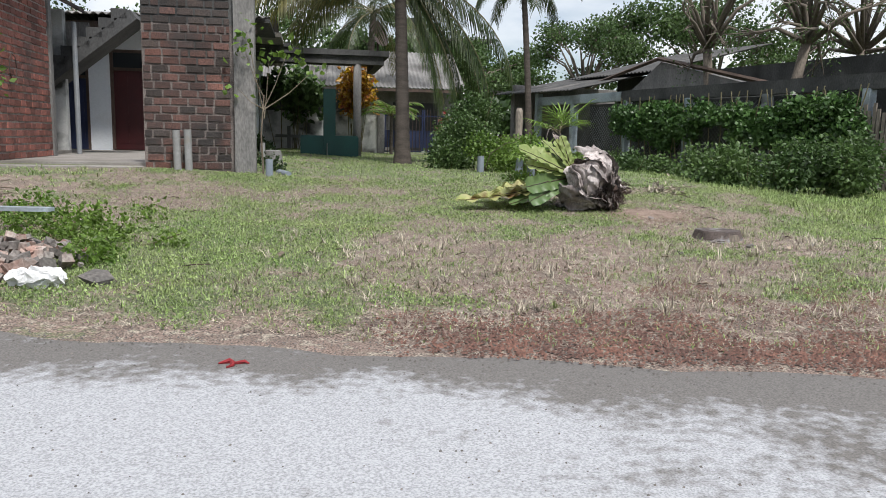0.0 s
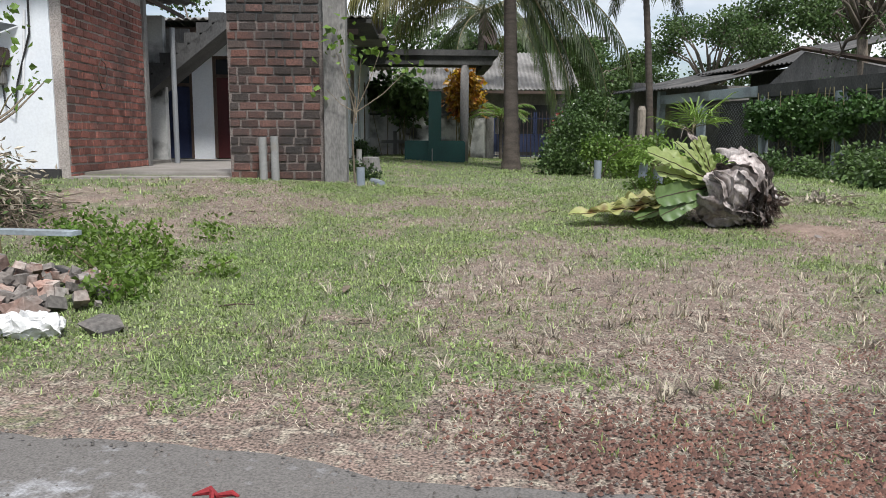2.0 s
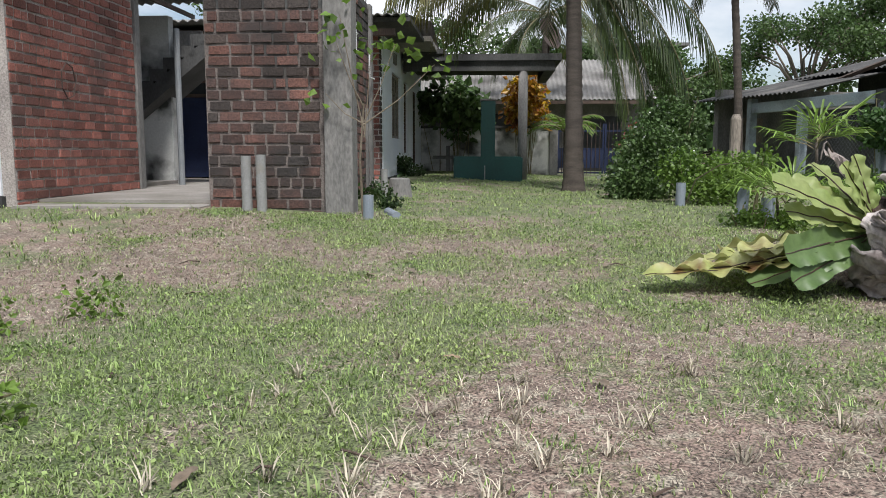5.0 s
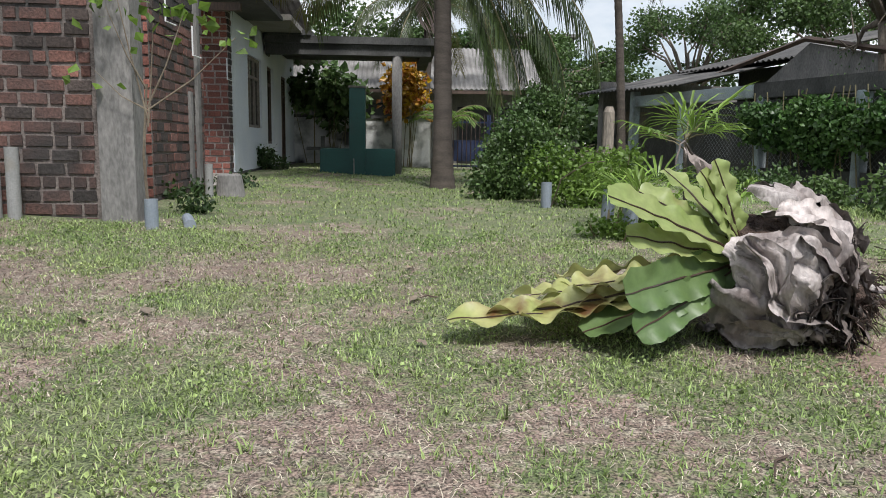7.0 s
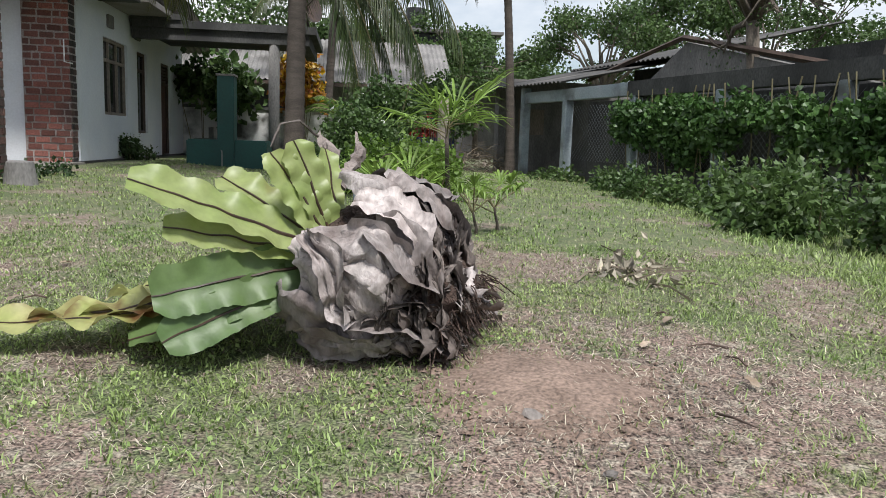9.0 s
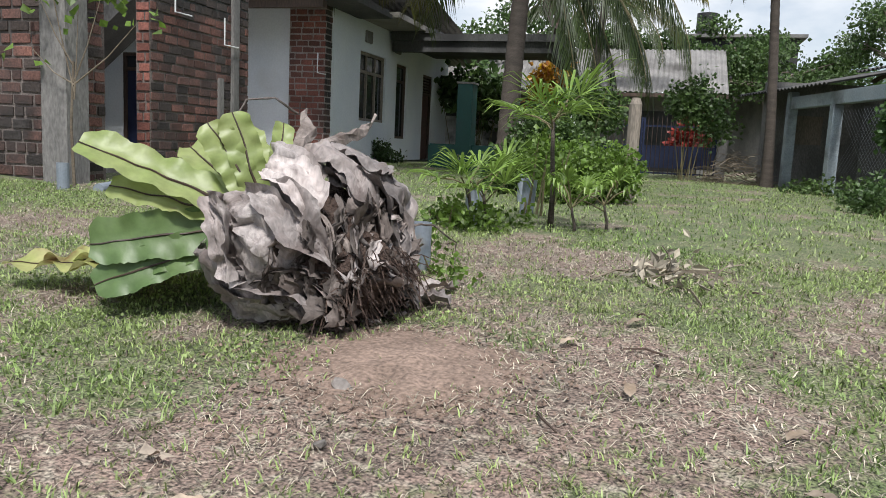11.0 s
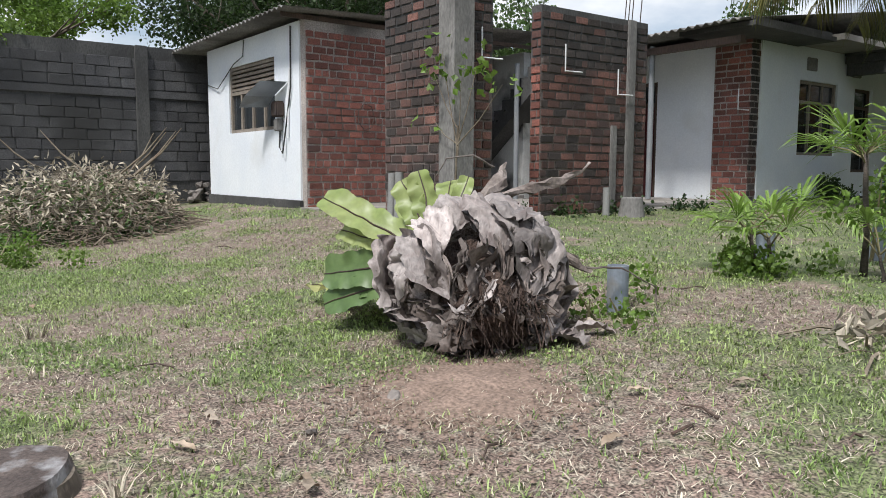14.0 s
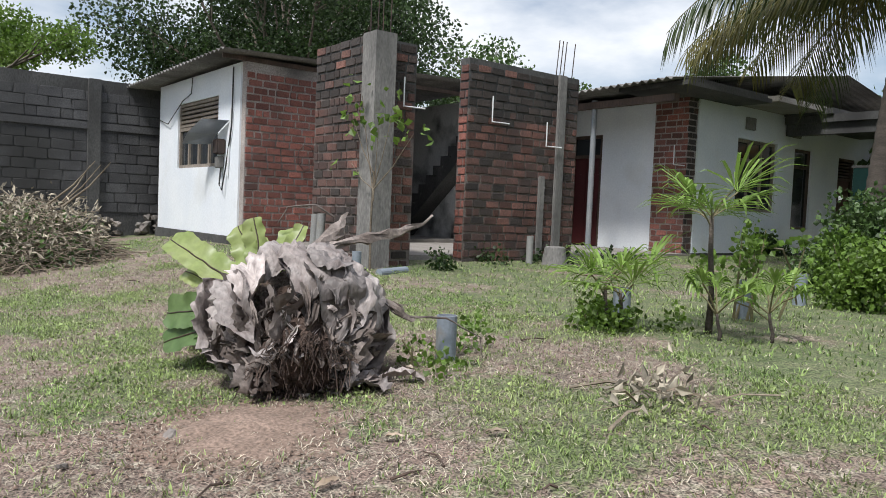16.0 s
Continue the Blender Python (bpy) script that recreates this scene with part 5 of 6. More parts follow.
# electricity meter under a bent sheet
meter = thing("electric_meter", "old electricity meter under a bent metal sheet", "meter")
part("meter_case", boxes((-5.5, 11.72, 1.95, -5.28, 11.868, 2.2), bevel=0.02), M_RUST, meter)
part("fuse_box", boxes((-5.5, 11.76, 1.72, -5.34, 11.868, 1.92), bevel=0.015), M_CONCRETE, meter)
_bm = bmesh.new()
_q = [_bm.verts.new(wb(*x)) for x in ((-5.15, 11.86, 2.5), (-5.3, 11.45, 2.5), (-5.85, 11.42, 2.3), (-5.7, 11.86, 2.3), (-6.05, 11.4, 2.12), (-5.95, 11.86, 2.14))]
_bm.faces.new((_q[0], _q[1], _q[2], _q[3]))
_bm.faces.new((_q[3], _q[2], _q[4], _q[5]))
bmesh.ops.solidify(_bm, geom=_bm.faces[:], thickness=0.006)
part("rain_sheet", _bm, M_ZINC, meter, "bent galvanised rain sheet")
part("cable", tubes(([wb(-5.4, 11.84, 1.8), wb(-5.36, 11.8, 1.45), wb(-5.25, 11.8, 1.35), wb(-5.2, 11.84, 1.75), wb(-5.0, 11.84, 2.4), wb(-4.98, 11.84, 3.35)], 0.014), sides=6), M_BLACK, meter)
part("conduit", tubes(([wb(-5.14, 11.85, 1.6), wb(-5.05, 11.85, 2.7)], 0.018), sides=8), M_CONDUIT, meter)
part("service_cable", tubes(([wb(-8.74, 11.85, 2.75), wb(-8.1, 11.82, 2.62), wb(-7.3, 11.82, 2.99), wb(-6.9, 11.84, 3.1), wb(-6.85, 11.84, 3.38)], 0.009), sides=5), M_BLACK, meter)

# iron loop on the red wall
tagged(part("wire_loop", tubes(([wb(-4.52, 12.95 + 0.16 * math.cos(a), 1.95 + 0.22 * math.sin(a)) for a in [math.tau * k / 7 for k in range(8)]], 0.008), sides=5), M_RUST), "rusty wire loop hanging on the brick wall", "wire")

# stump
STX, STY = 2.62, 7.2
stump = thing("tree_stump", "low cut tree stump with grey weathered top", "stump")
_bm = bmesh.new()
_z = ground_z(STX, STY)
_rings = []
for _h, _k in ((-0.05, 1.2), (0.02, 1.08), (0.07, 1.0), (0.085, 0.96), (0.085, 0.5), (0.083, 0.05)):
    _rings.append([_bm.verts.new((STX + 0.21 * _k * math.cos(a) * (1 + 0.08 * math.sin(3 * a + 1) + 0.04 * math.sin(7 * a)), STY + 0.19 * _k * math.sin(a) * (1 + 0.08 * math.sin(3 * a + 1)), _z + _h)) for a in [math.tau * i / 36 for i in range(36)]])
for _a, _b in zip(_rings, _rings[1:]):
    for _k in range(36):
        _bm.faces.new((_a[_k], _a[(_k + 1) % 36], _b[(_k + 1) % 36], _b[_k]))
_bm.faces.new(_rings[-1])
part("wood", _bm, M_STUMP, stump)
_bm = bmesh.new()
tube(_bm, [(STX, STY, _z - 0.06), (STX, STY, _z + 0.055)], [0.235, 0.195], 30)
part("bark", _bm, M_TREEBARK, stump)

# rubble heap, bag, plank, cloth
_r = random.Random(91)


def lump(name, x, y, z, s, material, parent=None, seed=0, flat=0.6):
    bm = bmesh.new()
    bmesh.ops.create_cube(bm, size=1.7) if parent and parent.name.startswith("rubble") else bmesh.ops.create_icosphere(bm, subdivisions=1, radius=1)
    rr = random.Random(seed)
    sx, sy, sz = s * rr.uniform(0.7, 1.2), s * rr.uniform(0.6, 1.0), s * flat * rr.uniform(0.7, 1.2)
    rot = pose(0, 0, 0, rr.uniform(-30, 30), rr.uniform(-30, 30), rr.uniform(0, 180))
    for v in bm.verts:
        c = Vector([max(-0.72, min(0.72, q)) * rr.uniform(0.75, 1.2) for q in v.co])
        v.co = rot @ Vector((c.x * sx * (1 + rr.uniform(-0.2, 0.2)), c.y * sy, c.z * sz)) + Vector((x, y, z))
    return part(name, bm, material, parent)


rubble = thing("rubble_heap", "heap of broken bricks and plaster at the roadside", "rubble")
for _k in range(230):
    _a, _q = _r.uniform(0, math.tau), _r.random() ** 0.6
    _x, _y = -3.25 + 0.75 * _q * math.cos(_a), 5.25 + 0.62 * _q * math.sin(_a)
    lump("brick_fragment", _x, _y, ground_z(_x, _y) + 0.3 * (1 - _q) * _r.uniform(0.3, 1) + 0.03, _r.uniform(0.03, 0.085), _r.choice([M_RUBBLE, M_RUBBLE, M_STONE]), rubble, _k)
_bm = bmesh.new()
bmesh.ops.create_icosphere(_bm, subdivisions=4, radius=1)
for _v in _bm.verts:
    _v.co = Vector((_v.co.x * 0.18, _v.co.y * 0.09, max(-0.02, _v.co.z * 0.06 + 0.025))) + noise.noise_vector(_v.co * 2.6) * 0.05
    _v.co += Vector((-2.52, 4.62, ground_z(-2.52, 4.62) + 0.03))
tagged(part("plastic_bag", _bm, M_BAG), "crumpled white plastic bag beside the rubble", "bag")
lump("stone", -2.2, 4.75, ground_z(-2.2, 4.75) + 0.03, 0.13, M_STONE, None, 501)
tagged(bpy.data.objects["stone"], "pale broken stone at the verge", "stone")
tagged(part("plank", boxes((-4.5, 5.62, 0.42, -2.95, 5.72, 0.45), m=Matrix.Identity(4)), M_PALEBLUE), "pale painted plank lying across the rubble", "plank")
_bm = bmesh.new()
tube(_bm, [(-0.99, 3.28, 0.016), (-0.95, 3.3, 0.022), (-0.92, 3.28, 0.018), (-0.88, 3.3, 0.02), (-0.86, 3.29, 0.014)], [0.005, 0.014, 0.01, 0.012, 0.003], 8)
tube(_bm, [(-0.94, 3.29, 0.02), (-0.92, 3.25, 0.018), (-0.94, 3.22, 0.014)], [0.01, 0.008, 0.003], 6)
for _v in _bm.verts:
    _v.co += noise.noise_vector(_v.co * 60) * 0.007
tagged(part("red_rag", _bm, M_RED), "scrap of red cloth lying on the road", "cloth")


# heaps of cut greenery and branches
def brush_heap(label, cx, cy, rx, ry, h, twigs, leaves, seed, material=M_TWIG, leafmat=None):
    r = random.Random(seed)
    t = thing("brush_heap", label, "brush heap")
    bm = bmesh.new()
    for k in range(twigs):
        a, q = r.uniform(0, math.tau), r.random() ** 0.5
        x, y = cx + rx * q * math.cos(a), cy + ry * q * math.sin(a)
        z = ground_z(x, y) + h * max(0.02, 1 - q ** 1.6) * r.uniform(0.5, 1.02)
        b, L = r.uniform(0, math.tau), r.uniform(0.15, 0.5)
        d = Vector((math.cos(b), math.sin(b), r.uniform(-0.5, 0.3))) * L
        p0 = Vector((x, y, z))
        p1 = p0 + d
        p1.z = max(p1.z, ground_z(p1.x, p1.y) + 0.01)
        tube(bm, [p0, p0.lerp(p1, 0.5) + Vector((0, 0, 0.03)), p1], [r.uniform(0.003, 0.008)] * 3, 3, False)
    part("twigs", bm, material, t)["kind"] = "stuff"
    if leaves:
        leaf_cloud("cut_leaves", [(cx, cy, ground_z(cx, cy) + h * 0.3, rx * 0.9, ry * 0.9, h * 0.62), (cx, cy, ground_z(cx, cy) + h * 0.15, rx * 1.05, ry * 1.05, h * 0.25)], leaves, 0.075, leafmat or M_LEAFMID, t, seed, long=4, kind="stuff")
    return t


_h = brush_heap("big heap of cut grass and dry branches", -6.4, 7.75, 1.5, 1.3, 0.95, 2200, 6500, 61, M_TWIG, M_LEAFMID)
leaf_cloud("dry_leaves", [(-6.4, 7.75, 0.6, 1.4, 1.2, 0.55)], 5000, 0.1, M_STRAW, _h, 62, long=6, kind="stuff")
for _k in range(7):
    _a = rng.uniform(0, 6.28)
    _p = Vector((-6.3 + rng.uniform(-0.7, 0.7), 7.75 + rng.uniform(-0.6, 0.6), 1.0))
    part("branch", tubes(([_p, _p + Vector((math.cos(_a) * 0.4, math.sin(_a) * 0.4, 0.3)), _p + Vector((math.cos(_a) * 0.7, math.sin(_a) * 0.7, 0.62))], [0.016, 0.012, 0.005]), sides=5), M_TWIG, _h)
brush_heap("heap of dry branches by the gate", 1.9, 25.7, 0.8, 0.6, 0.8, 350, 0, 63)
brush_heap("small heap of dead fan palm leaves", 3.05, 10.6, 0.24, 0.18, 0.05, 14, 170, 64, M_TWIG, M_STRAW)

# stones at the foot of the block wall
for _k in range(70):
    _v, _zz = rng.uniform(9.5, 14.5), rng.uniform(0.45, 0.8)
    _p = wb(-9.35 + rng.uniform(-0.05, 0.2), _v, _zz)
    lump("stone", _p.x, _p.y, _p.z - 0.02, rng.uniform(0.1, 0.2), M_STONE, blockwall, 700 + _k)


# ---- young fan palms ----
def fan(parent, base, d, r, seed, material=None, blades=13, spread=210, stalk=0.25):
    q = random.Random(seed)
    d = Vector(d).normalized()
    hub = Vector(base) + d * stalk
    st = part("stalk", tubes(([base, Vector(base) + d * stalk * 0.5 + Vector((0, 0, 0.02)), hub], 0.006), sides=5), M_STEM, parent)
    side = d.cross(Vector((0, 0, 1)))
    side = side.normalized() if side.length > 0.1 else Vector((1, 0, 0))
    bm = bmesh.new()
    for k in range(blades):
        a = radians(-spread / 2 + spread * k / (blades - 1) + q.uniform(-4, 4))
        v = (d * math.cos(a) + side * math.sin(a)).normalized()
        L = r * q.uniform(0.8, 1.08)
        w = v.cross(Vector((0, 0, 1)))
        w = (w.normalized() if w.length > 0.1 else side) * 0.013
        up = Vector((0, 0, 1))
        p1, p2, p3 = hub + v * L * 0.4 + up * 0.03, hub + v * L * 0.75 + up * 0.02, hub + v * L - up * (0.01 + 0.07 * q.random())
        vs = [bm.verts.new(x) for x in (hub, p1 - w, p1 + up * -0.006, p1 + w, p2 - w * 0.8, p2 - up * 0.005, p2 + w * 0.8, p3)]
        for f in ((0, 2, 1), (0, 3, 2), (1, 2, 5, 4), (2, 3, 6, 5), (4, 5, 7), (5, 6, 7)):
            bm.faces.new([vs[i] for i in f])
    part("fan_leaf", bm, material or M_FANLEAF, parent)


def fan_palm(x, y, h, fans, seed, label, r=0.42, trunk=0.028):
    q = random.Random(seed)
    p = thing("fan_palm", label, "palm", "young fan palms")
    z = ground_z(x, y) - 0.02
    top = Vector((x - 0.02, y, z + h))
    part("trunk", tubes(([(x + 0.01, y, z), (x + 0.01, y + 0.01, z + h * 0.35), (x - 0.01, y, z + h * 0.7), top], [trunk * 1.4, trunk, trunk * 0.9, trunk * 0.7]), sides=8), M_BARK, p, "slim fibrous trunk", smooth=True)
    for k in range(fans):
        a = math.tau * k / fans + q.uniform(-0.3, 0.3)
        e = q.uniform(0.15, 1.4)
        b = top - Vector((0, 0, 0.3 * h * q.random() * (1 if k % 3 == 0 else 0.2)))
        fan(p, b, (math.cos(a), math.sin(a), e), r * q.uniform(0.75, 1.1), seed * 31 + k, M_FANLEAF, stalk=0.18 + 0.12 * q.random())
    return p


fan_palm(1.84, 12.21, 0.85, 8, 71, "slender young fan palm growing in the lawn", 0.46, 0.02)
fan_palm(1.5, 11.72, 0.28, 5, 72, "small bright-green fan palm seedling beside pipe stub", 0.4, 0.015)
fan_palm(1.4, 11.66, 0.34, 4, 73, "small bright-green fan palm seedling beside pipe stub", 0.36, 0.015)
fan_palm(2.25, 12.35, 0.22, 6, 74, "low fan palm seedling in the lawn", 0.2, 0.012)
fan_palm(2.08, 12.05, 0.2, 5, 75, "low fan palm seedling in the lawn", 0.18, 0.012)
shrub("weeds", "low green weeds round the palm seedlings", blob_row([(1.3, 11.7, 0.45), (1.5, 11.6, 0.42), (1.1, 11.6, 0.4), (1.75, 11.9, 0.42)], 0.16, 76), 1300, 0.04, M_LEAFLIGHT, 76, stems=8)
shrub("weeds", "wispy green weeds beside the pipe stub", blob_row([(1.9, 10.05, 0.36), (1.95, 10.2, 0.4)], 0.13, 77), 350, 0.035, M_LEAFLIGHT, 77, stems=6)
shrub("seedling", "spindly seedling growing from a pipe stub", blob_row([(1.28, 13.22, 0.8), (1.25, 13.17, 0.95), (1.35, 13.32, 0.9)], 0.13, 78), 350, 0.05, M_LEAFLIGHT, 78, stems=5)
tagged(part("arching_stem", tubes(([(1.25, 13.4, 0.98), (1.1, 13.9, 0.95), (0.85, 14.35, 0.75), (0.75, 14.6, 0.4)], [0.005, 0.008, 0.009, 0.01]), sides=5), M_TWIG), "thin bare stem arching over to the ground", "stem")
shrub("weeds", "green weeds along the slab edge", blob_row([tuple(wb(-1.05, v, 0.5)) for v in (14.2, 14.8, 15.4, 16.4, 17.2)] + [tuple(wb(-0.7, 12.9, 0.5))], 0.16, 79), 1500, 0.05, M_LEAFDARK, 79, stems=8)
shrub("dark_shrub", "small dark bush at the foot of the house wall", blob_row([tuple(wb(-1.4, 22.2, 0.7)), tuple(wb(-1.4, 22.6, 0.65))], 0.25, 80), 1200, 0.06, M_LEAFDARK, 80, stems=6)
# young tree beside the concrete column
sap = thing("sapling", "thin young tree with sparse light-green leaves", "tree")
_sx, _sy = -2.75, 11.55
_tips = [(-2.95, 11.45, 2.5), (-2.4, 11.6, 2.2), (-2.0, 11.7, 2.0), (-3.1, 11.4, 1.7), (-2.65, 11.55, 2.1), (-2.95, 11.35, 2.2)]
part("trunk", tubes(([(_sx, _sy, 0.38), (_sx - 0.03, _sy, 1.0), (_sx + 0.02, _sy, 1.6)], [0.016, 0.013, 0.011]), sides=6), M_TWIG, sap)
for _p in _tips:
    _b = Vector((_sx + 0.02, _sy, rng.uniform(1.2, 1.6)))
    part("branch", tubes(([_b, _b.lerp(Vector(_p), 0.5) + Vector((0, 0, -0.05)), _p], [0.009, 0.006, 0.003]), sides=5), M_TWIG, sap)
leaf_cloud("foliage", [(*p, 0.13, 0.13, 0.13) for p in _tips], 70, 0.1, M_LEAFLIGHT, sap, 81, long=2.2)
# slender weed tree beside the rubble
weed = thing("sapling", "slender light-green weed tree beside the rubble heap", "tree")
_tips = [(-3.75, 6.1, 1.85), (-3.6, 6.0, 1.6), (-3.9, 6.3, 1.95), (-3.7, 6.25, 1.4), (-4.1, 6.1, 1.7)]
part("trunk", tubes(([(-4.0, 6.3, 0.05), (-3.98, 6.25, 0.6), (-3.92, 6.2, 1.1)], [0.014, 0.012, 0.009]), sides=6), M_STEM, weed)
for _p in _tips:
    part("branch", tubes(([(-3.93, 6.2, 1.05), Vector((-3.93, 6.2, 1.15)).lerp(Vector(_p), 0.6), _p], [0.007, 0.005, 0.003]), sides=5), M_STEM, weed)
leaf_cloud("foliage", [(*p, 0.16, 0.14, 0.14) for p in _tips], 120, 0.055, M_LEAFLIGHT, weed, 82, long=2.8)
# plants above the back wall: young palm
yp = thing("palm_bush", "young bright-green feather palm by the back wall", "palm")
for _k in range(9):
    _bl, _br = bmesh.new(), bmesh.new()
    frond(_bl, _br, (-1.9, 26.8, 1.7), radians(40 * _k), radians(55 - 12 * (_k % 3)), 1.3, radians(90), n=22, leaf=0.28, hang=0.3)
    _o = part("frond", _bl, M_LEAFLIGHT, yp)
    part("rib", _br, M_STEM, _o)
part("trunk", tubes(([(-1.9, 26.8, 0.3), (-1.9, 26.8, 1.75)], 0.06)), M_BARK, yp)


# ---- litter ----
for _k in range(26):
    _x, _y = rng.uniform(-3.5, 4.5), rng.uniform(4.6, 11)
    if (_x - 1.5) ** 2 + (_y - 9.2) ** 2 < 1.6:
        continue
    _a, _l = rng.uniform(0, 6.28), rng.uniform(0.03, 0.11)
    _z = ground_z(_x, _y) + 0.012
    tagged(part("twig", tubes(([(_x, _y, _z), (_x + math.cos(_a) * _l, _y + math.sin(_a) * _l, _z + 0.012), (_x + math.cos(_a + 0.2) * _l * 2, _y + math.sin(_a + 0.2) * _l * 2, _z)], [0.006, 0.005, 0.003]), sides=5), M_WOODDARK), "short dark twig lying on the grass", "twig", "twigs on the lawn")
M_DRYLEAF = mat("fallen_leaf", [(0.36, 0.3, 0.24), (0.24, 0.17, 0.11)], 6, 0.8, 40, 0.3, 0.3, rand=0.5)
for _k in range(44):
    _x, _y = rng.uniform(-3.5, 5), rng.uniform(4.4, 11)
    _bl, _br = bmesh.new(), bmesh.new()
    _a = rng.uniform(0, 6.28)
    strap_leaf(_bl, _br, (_x, _y, ground_z(_x, _y) + 0.025), (math.cos(_a), math.sin(_a), 0.1), (0, 0, 1), rng.uniform(0.06, 0.14), rng.uniform(0.03, 0.05), 0.5, 0.004, 900 + _k, n=8)
    _br.free()
    tagged(part("fallen_leaf", _bl, M_DRYLEAF, smooth=True), "curled dry brown leaf on the grass", "leaf", "fallen leaves")
for _x, _y, _s in ((2.75, 6.75, 0.05), (2.5, 6.95, 0.04), (2.55, 8.15, 0.035), (2.35, 8.55, 0.05), (2.0, 6.3, 0.04), (3.4, 6.9, 0.05), (2.9, 6.6, 0.03)):
    _o = lump("pebble", _x, _y, ground_z(_x, _y) + 0.012, _s, M_STONE, None, int(_x * 100), 0.5)
    tagged(_o, "small pale stone lying on the earth", "stone", "stones on the lawn")
for _x, _y in ((3.0, 8.0), (2.25, 7.86)):
    _bm = bmesh.new()
    bmesh.ops.create_grid(_bm, x_segments=10, y_segments=7, size=1)
    for _v in _bm.verts:
        _q = Vector((_v.co.x * 0.045, _v.co.y * 0.02, 0))
        _v.co = _q + Vector((_x, _y, ground_z(_x, _y) + 0.035)) + noise.noise_vector(_q * 25 + Vector((_x, _y, 0))) * 0.025
    tagged(part("paper_scrap", _bm, M_DRYLEAF, smooth=True), "crumpled pale scrap of paper on the grass", "paper", "paper scraps")


# ---- grass, straw and gravel ----
def blades(name, n, region, hmin, hmax, width, material, seed, flat=False, want=1.0, label="", clump=1, keep=None):
    r = np.random.default_rng(seed)
    x0, x1, y0, y1 = region
    px, py = r.uniform(x0, x1, n), r.uniform(y0, y1, n)
    ok = np.zeros(n, bool)
    gz = np.zeros(n)
    for i in range(n):
        x, y = px[i], py[i]
        if y < road_edge(max(-8, min(8, x))) + 0.12:
            continue
        if keep and not keep(x, y):
            continue
        g = lush(x, y)
        g = (1 - g) * 0.75 + 0.2 if want < 0 else max(g, 0.16)
        if r.random() < g * abs(want):
            ok[i] = True
            gz[i] = ground_z(x, y)
    px, py, gz = np.repeat(px[ok], clump), np.repeat(py[ok], clump), np.repeat(gz[ok], clump)
    m = len(px)
    px = px + r.normal(scale=0.012, size=m) * (clump > 1)
    py = py + r.normal(scale=0.012, size=m) * (clump > 1)
    a = r.uniform(0, math.tau, m)
    h = r.uniform(hmin, hmax, m)
    if flat:
        up, out = h * r.uniform(-0.03, 0.2, m), h
    else:
        up, out = h * r.uniform(0.35, 1, m), h * r.uniform(0.3, 1.0, m)
    dx, dy = np.cos(a), np.sin(a)
    w = width * r.uniform(0.6, 1.3, m)
    base = gz + (0.006 if flat else -0.005)
    A = np.stack([px - dy * w, py + dx * w, base], 1)
    Bv = np.stack([px + dy * w, py - dx * w, base], 1)
    mid = np.stack([px + dx * out * 0.45, py + dy * out * 0.45, base + up * 0.7 + (0.008 if flat else 0)], 1)
    off = np.stack([-dy * w * 0.7, dx * w * 0.7, np.zeros(m)], 1)
    T = np.stack([px + dx * out, py + dy * out, base + up], 1)
    v = np.stack([A, Bv, mid - off, mid + off, T], 1).reshape(-1, 3)
    k = np.arange(m) * 5
    tri3 = np.concatenate([np.stack([k, k + 1, k + 2], 1), np.stack([k, k + 2, k + 3], 1), np.stack([k + 3, k + 2, k + 4], 1)])
    me = bpy.data.meshes.new(name)
    me.vertices.add(len(v))
    me.vertices.foreach_set("co", v.ravel())
    me.loops.add(len(tri3) * 3)
    me.loops.foreach_set("vertex_index", tri3.ravel().astype(np.int32))
    me.polygons.add(len(tri3))
    me.polygons.foreach_set("loop_start", (np.arange(len(tri3)) * 3).astype(np.int32))
    me.update(calc_edges=True)
    me.materials.append(material)
    return tagged(new(name, me), label, "grass", kind="stuff")


def clear(x, y):
    p = B.inverted() @ Vector((x, y, 0))
    if p.y > 11.8 and p.x < -1.0:
        return False
    return (x - STX) ** 2 + (y - STY) ** 2 > 0.07 and (x + 3.25) ** 2 + (y - 5.25) ** 2 > 0.3


blades("lawn_grass", 95000, (-4.5, 7, 3.7, 11.5), 0.015, 0.05, 0.003, M_GRASS, 1, clump=4, label="short patchy green grass", keep=clear)
blades("lawn_grass", 32000, (-8, 8.5, 11.5, 27), 0.025, 0.06, 0.005, M_GRASS, 2, clump=3, label="green grass in the back yard", keep=clear)
blades("lawn_grass", 6000, (4.4, 10, 9, 20), 0.04, 0.12, 0.006, M_GRASS, 3, clump=4, label="longer green grass along the fence", keep=clear)
blades("lawn_grass", 5000, (-9.5, -4.5, 4, 12), 0.03, 0.08, 0.005, M_GRASS, 4, clump=4, label="short grass by the annex", keep=clear)
blades("straw", 95000, (-4.5, 6.5, 3.7, 11.5), 0.015, 0.065, 0.0018, M_STRAW, 5, True, -1.0, "dry mown straw scattered on the ground", 1, clear)
blades("straw", 24000, (-9.5, 5, 8.5, 14), 0.03, 0.09, 0.0026, M_STRAW, 6, True, -1.0, "dry mown straw scattered on the ground", 1, clear)
M_LITTER = mat("brown_grass_litter", [(0.22, 0.165, 0.13), (0.12, 0.09, 0.075)], 1.3, 0.9, 20, 0.3, 0, rand=0.6, island=True)
blades("brown_litter", 60000, (-4.5, 6.5, 3.7, 11.5), 0.015, 0.07, 0.0024, M_LITTER, 12, True, -1.0, "dark rotting grass litter on the ground", 1, clear)
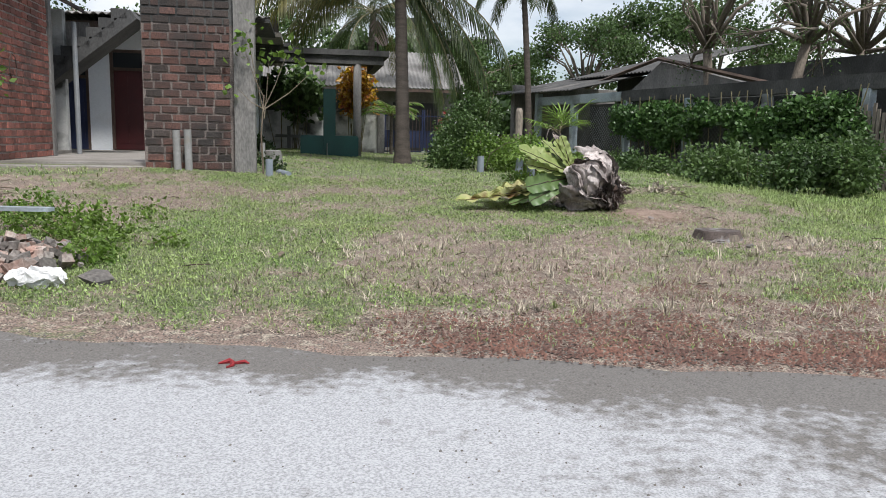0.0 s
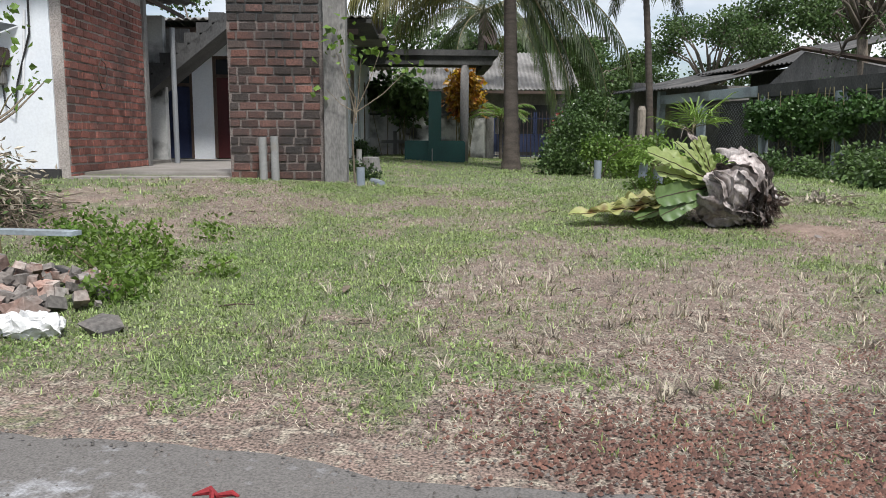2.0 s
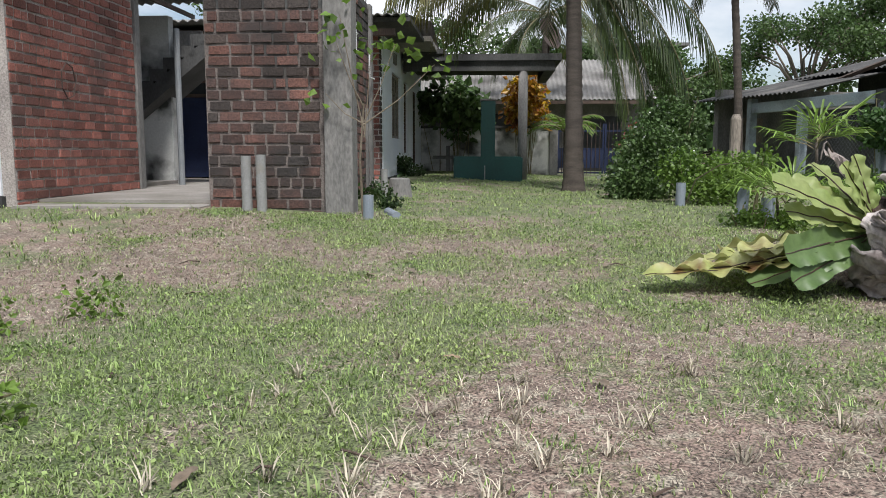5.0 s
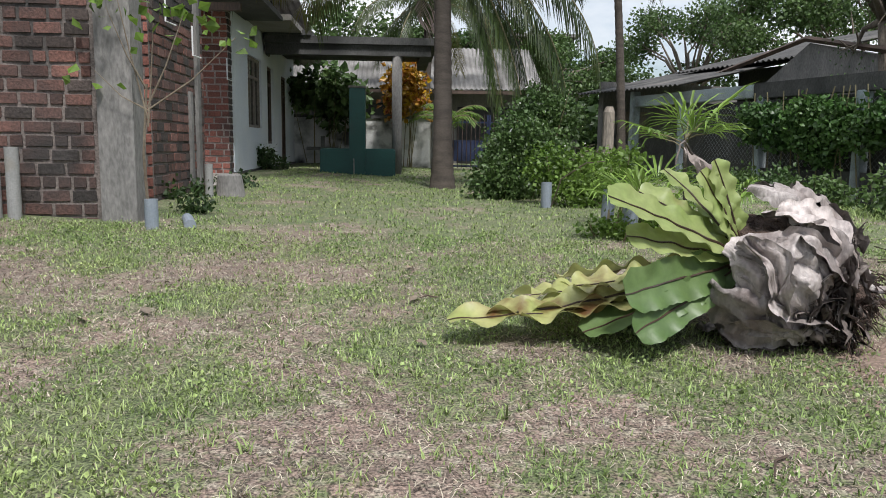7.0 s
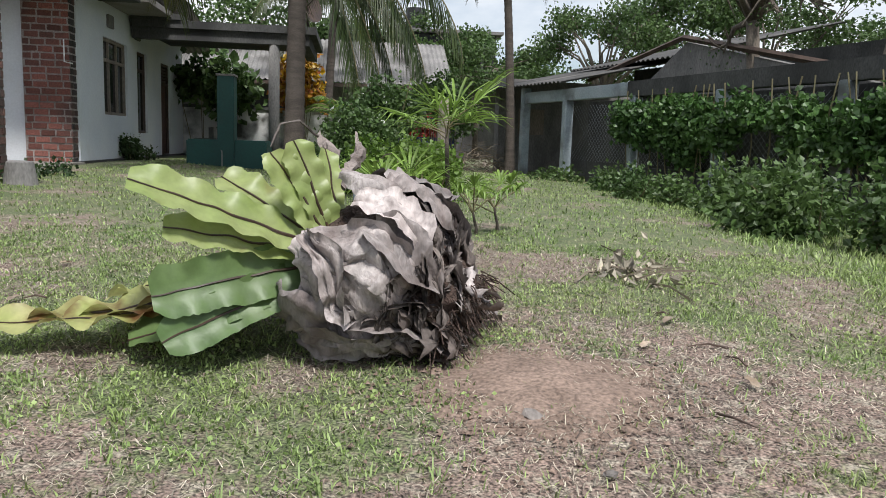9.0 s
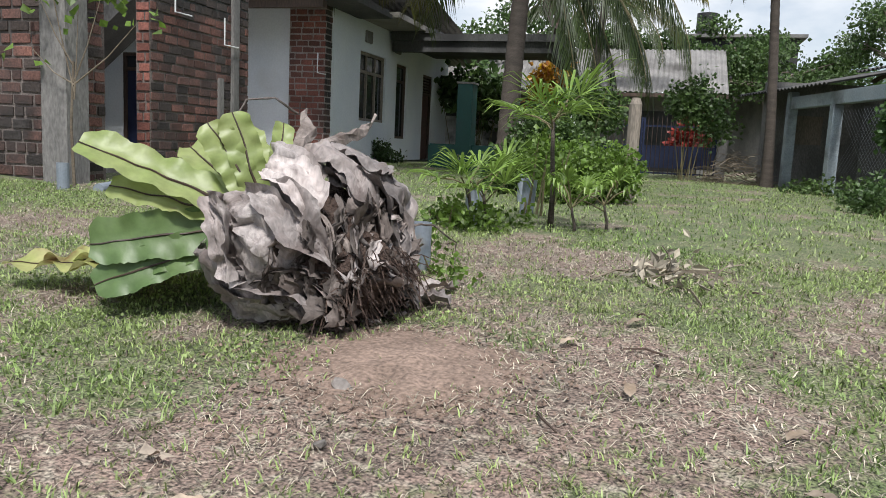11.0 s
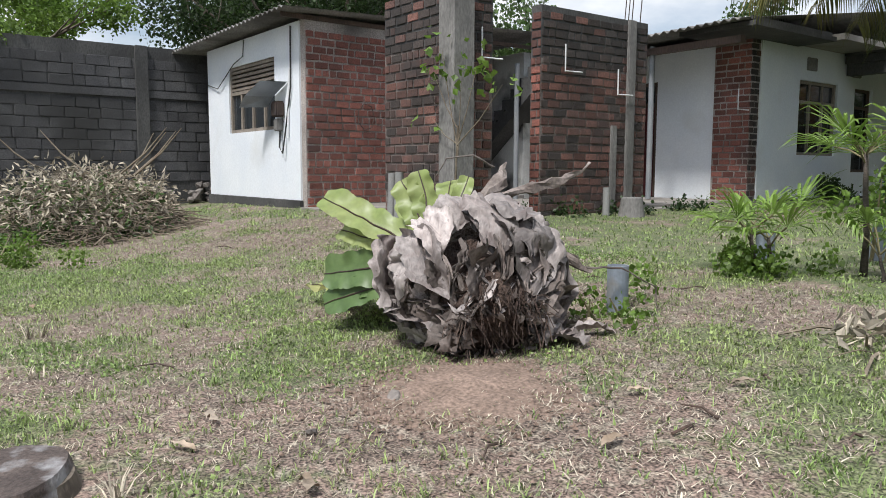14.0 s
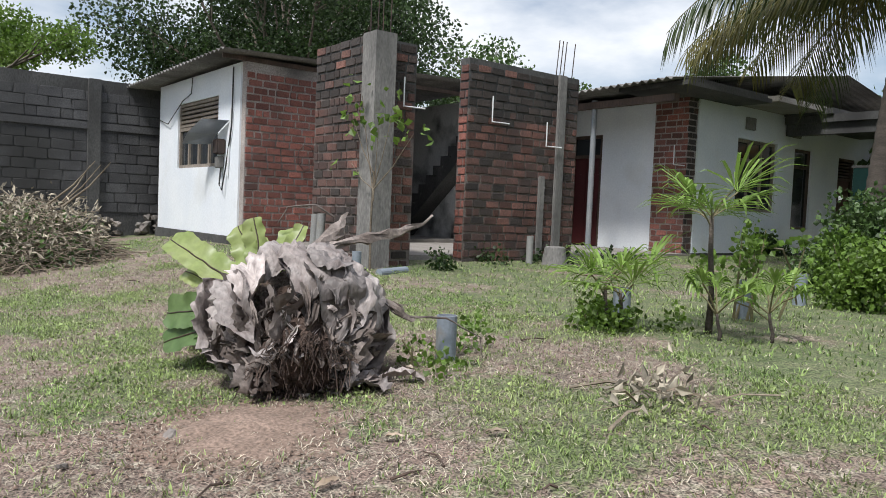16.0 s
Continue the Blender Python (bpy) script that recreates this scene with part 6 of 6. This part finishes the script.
blades("dry_tufts", 330, (-1.5, 4.5, 4.2, 7.5), 0.05, 0.13, 0.0035, M_STRAW, 7, False, -0.9, "pale dry grass tufts", 16, clear)
blades("weed_tufts", 110, (-2.5, 5, 4.0, 9), 0.03, 0.09, 0.004, M_GRASS, 8, False, 0.8, "taller green grass tufts", 12, clear)
_c = [(x, y, ground_z(x, y) + 0.015, 0.2, 0.2, 0.012) for x, y in [(rng.uniform(-4.5, 6.5), rng.uniform(4, 12)) for _ in range(900)] if lush(x, y) > 0.55 and clear(x, y)]
tagged(leaf_cloud("ground_herbs", _c, 34000, 0.014, M_GRASS, None, 9, long=1.7, kind="stuff", droop=0), "tiny broad-leaved weeds in the lawn", "weeds")


def gravel(name, n, size, inside, material, label, seed, region):
    r = np.random.default_rng(seed)
    verts, faces = [], []
    x0, x1, y0, y1 = region
    while n > 0:
        x, y = r.uniform(x0, x1), r.uniform(y0, y1)
        n -= 1
        if r.random() > inside(x, y):
            continue
        s = size * r.uniform(0.5, 1.6)
        z = ground_z(x, y) + 0.012
        k = len(verts)
        a = r.uniform(0, 6.28)
        for q in range(4):
            verts.append((x + s * math.cos(a + q * 1.57) * r.uniform(0.7, 1.2), y + s * math.sin(a + q * 1.57) * r.uniform(0.7, 1.2), z - s * 0.3))
        verts.append((x + s * 0.2, y, z + s * 0.6))
        faces += [(k, k + 1, k + 4), (k + 1, k + 2, k + 4), (k + 2, k + 3, k + 4), (k + 3, k, k + 4)]
    tagged(raw(name, verts, faces, material), label, "gravel", kind="stuff")


gravel("red_gravel", 42000, 0.008, lambda x, y: ss(0.0, 0.5, 0.55 - abs(y - 3.93 + 0.13 * x) + 0.35 * noise.noise((x * 2, y * 2, 0))) * ss(-0.5, 0.3, x), M_GRAVEL, "red-brown gravel spilled along the road edge", 10, (-0.6, 4.5, 3.3, 5.2))
gravel("soil_crumbs", 9000, 0.009, lambda x, y: math.exp(-((x - 2.4) / 0.5) ** 2 - ((y - 8.75) / 0.45) ** 2) * 0.8, M_SOIL, "loose crumbs of reddish soil by the uprooted fern", 13, (1.4, 3.6, 7.7, 9.8))
gravel("red_gravel", 40000, 0.005, lambda x, y: min(1, 1.3 * math.exp(-((x - 2.0) / 1.3) ** 2 - ((y - 4.6) / 0.75) ** 2) * ss(-0.25, 0.3, noise.noise((x * 2.2, y * 2.2, 4)))), M_GRAVEL, "red-brown gravel trodden into the lawn", 14, (-0.6, 4.8, 3.6, 6.2))
gravel("road_grit", 9000, 0.006, lambda x, y: 0.15 + 0.85 * ss(0.5, 0.0, abs(y - road_edge(x) + 0.15)), M_STONE, "loose dark grit on the road", 11, (-4, 4.5, 1.2, 3.9))


# ---- masonry pieces ----
U, V, NU, NV = (1, 0, 0), (0, 1, 0), (-1, 0, 0), (0, -1, 0)
coursed(brickside, "brick", (-4.6, 11.9, 0), V, U, 2.95, 0.42, 3.35, M_BRICK, seed=1)
coursed(pier_core, "brick", (-2.43, 11.98, 0), U, NV, 1.26, 0.35, 3.3, M_BRICKDARK, seed=2)
coursed(pier_core, "brick", (-0.98, 12.2, 0), V, U, 0.42, 0.4, 3.27, M_BRICKDARK, seed=3)
coursed(wallb_core, "brick", (-1.24, 13.7, 0), V, U, 2.23, 0.4, 3.3, M_BRICKDARK, seed=4)
coursed(wallb_core, "brick", (-1.43, 13.7, 0), U, NV, 0.2, 0.5, 3.3, M_BRICK, seed=5, pitch=0.2)
coursed(house_pier, "brick", (-2.45, 19.52, 0), U, NV, 0.78, 0.5, 3.6, M_BRICK, seed=6)
coursed(house_pier, "brick", (-1.68, 19.5, 0), V, U, 0.3, 0.5, 3.6, M_BRICKDARK, seed=7)
coursed(bw_core, "block", (-9.5, 6.4, 0), V, U, 6.6, 0.85, 2.5, M_BLOCK, pitch=0.42, course=0.2, seed=8, joint=0.012, depth=0.02)
coursed(bw_core, "block", (-9.5, 6.4, 0), V, U, 6.6, 2.66, 3.46, M_BLOCK, pitch=0.42, course=0.2, seed=9, joint=0.012, depth=0.02)
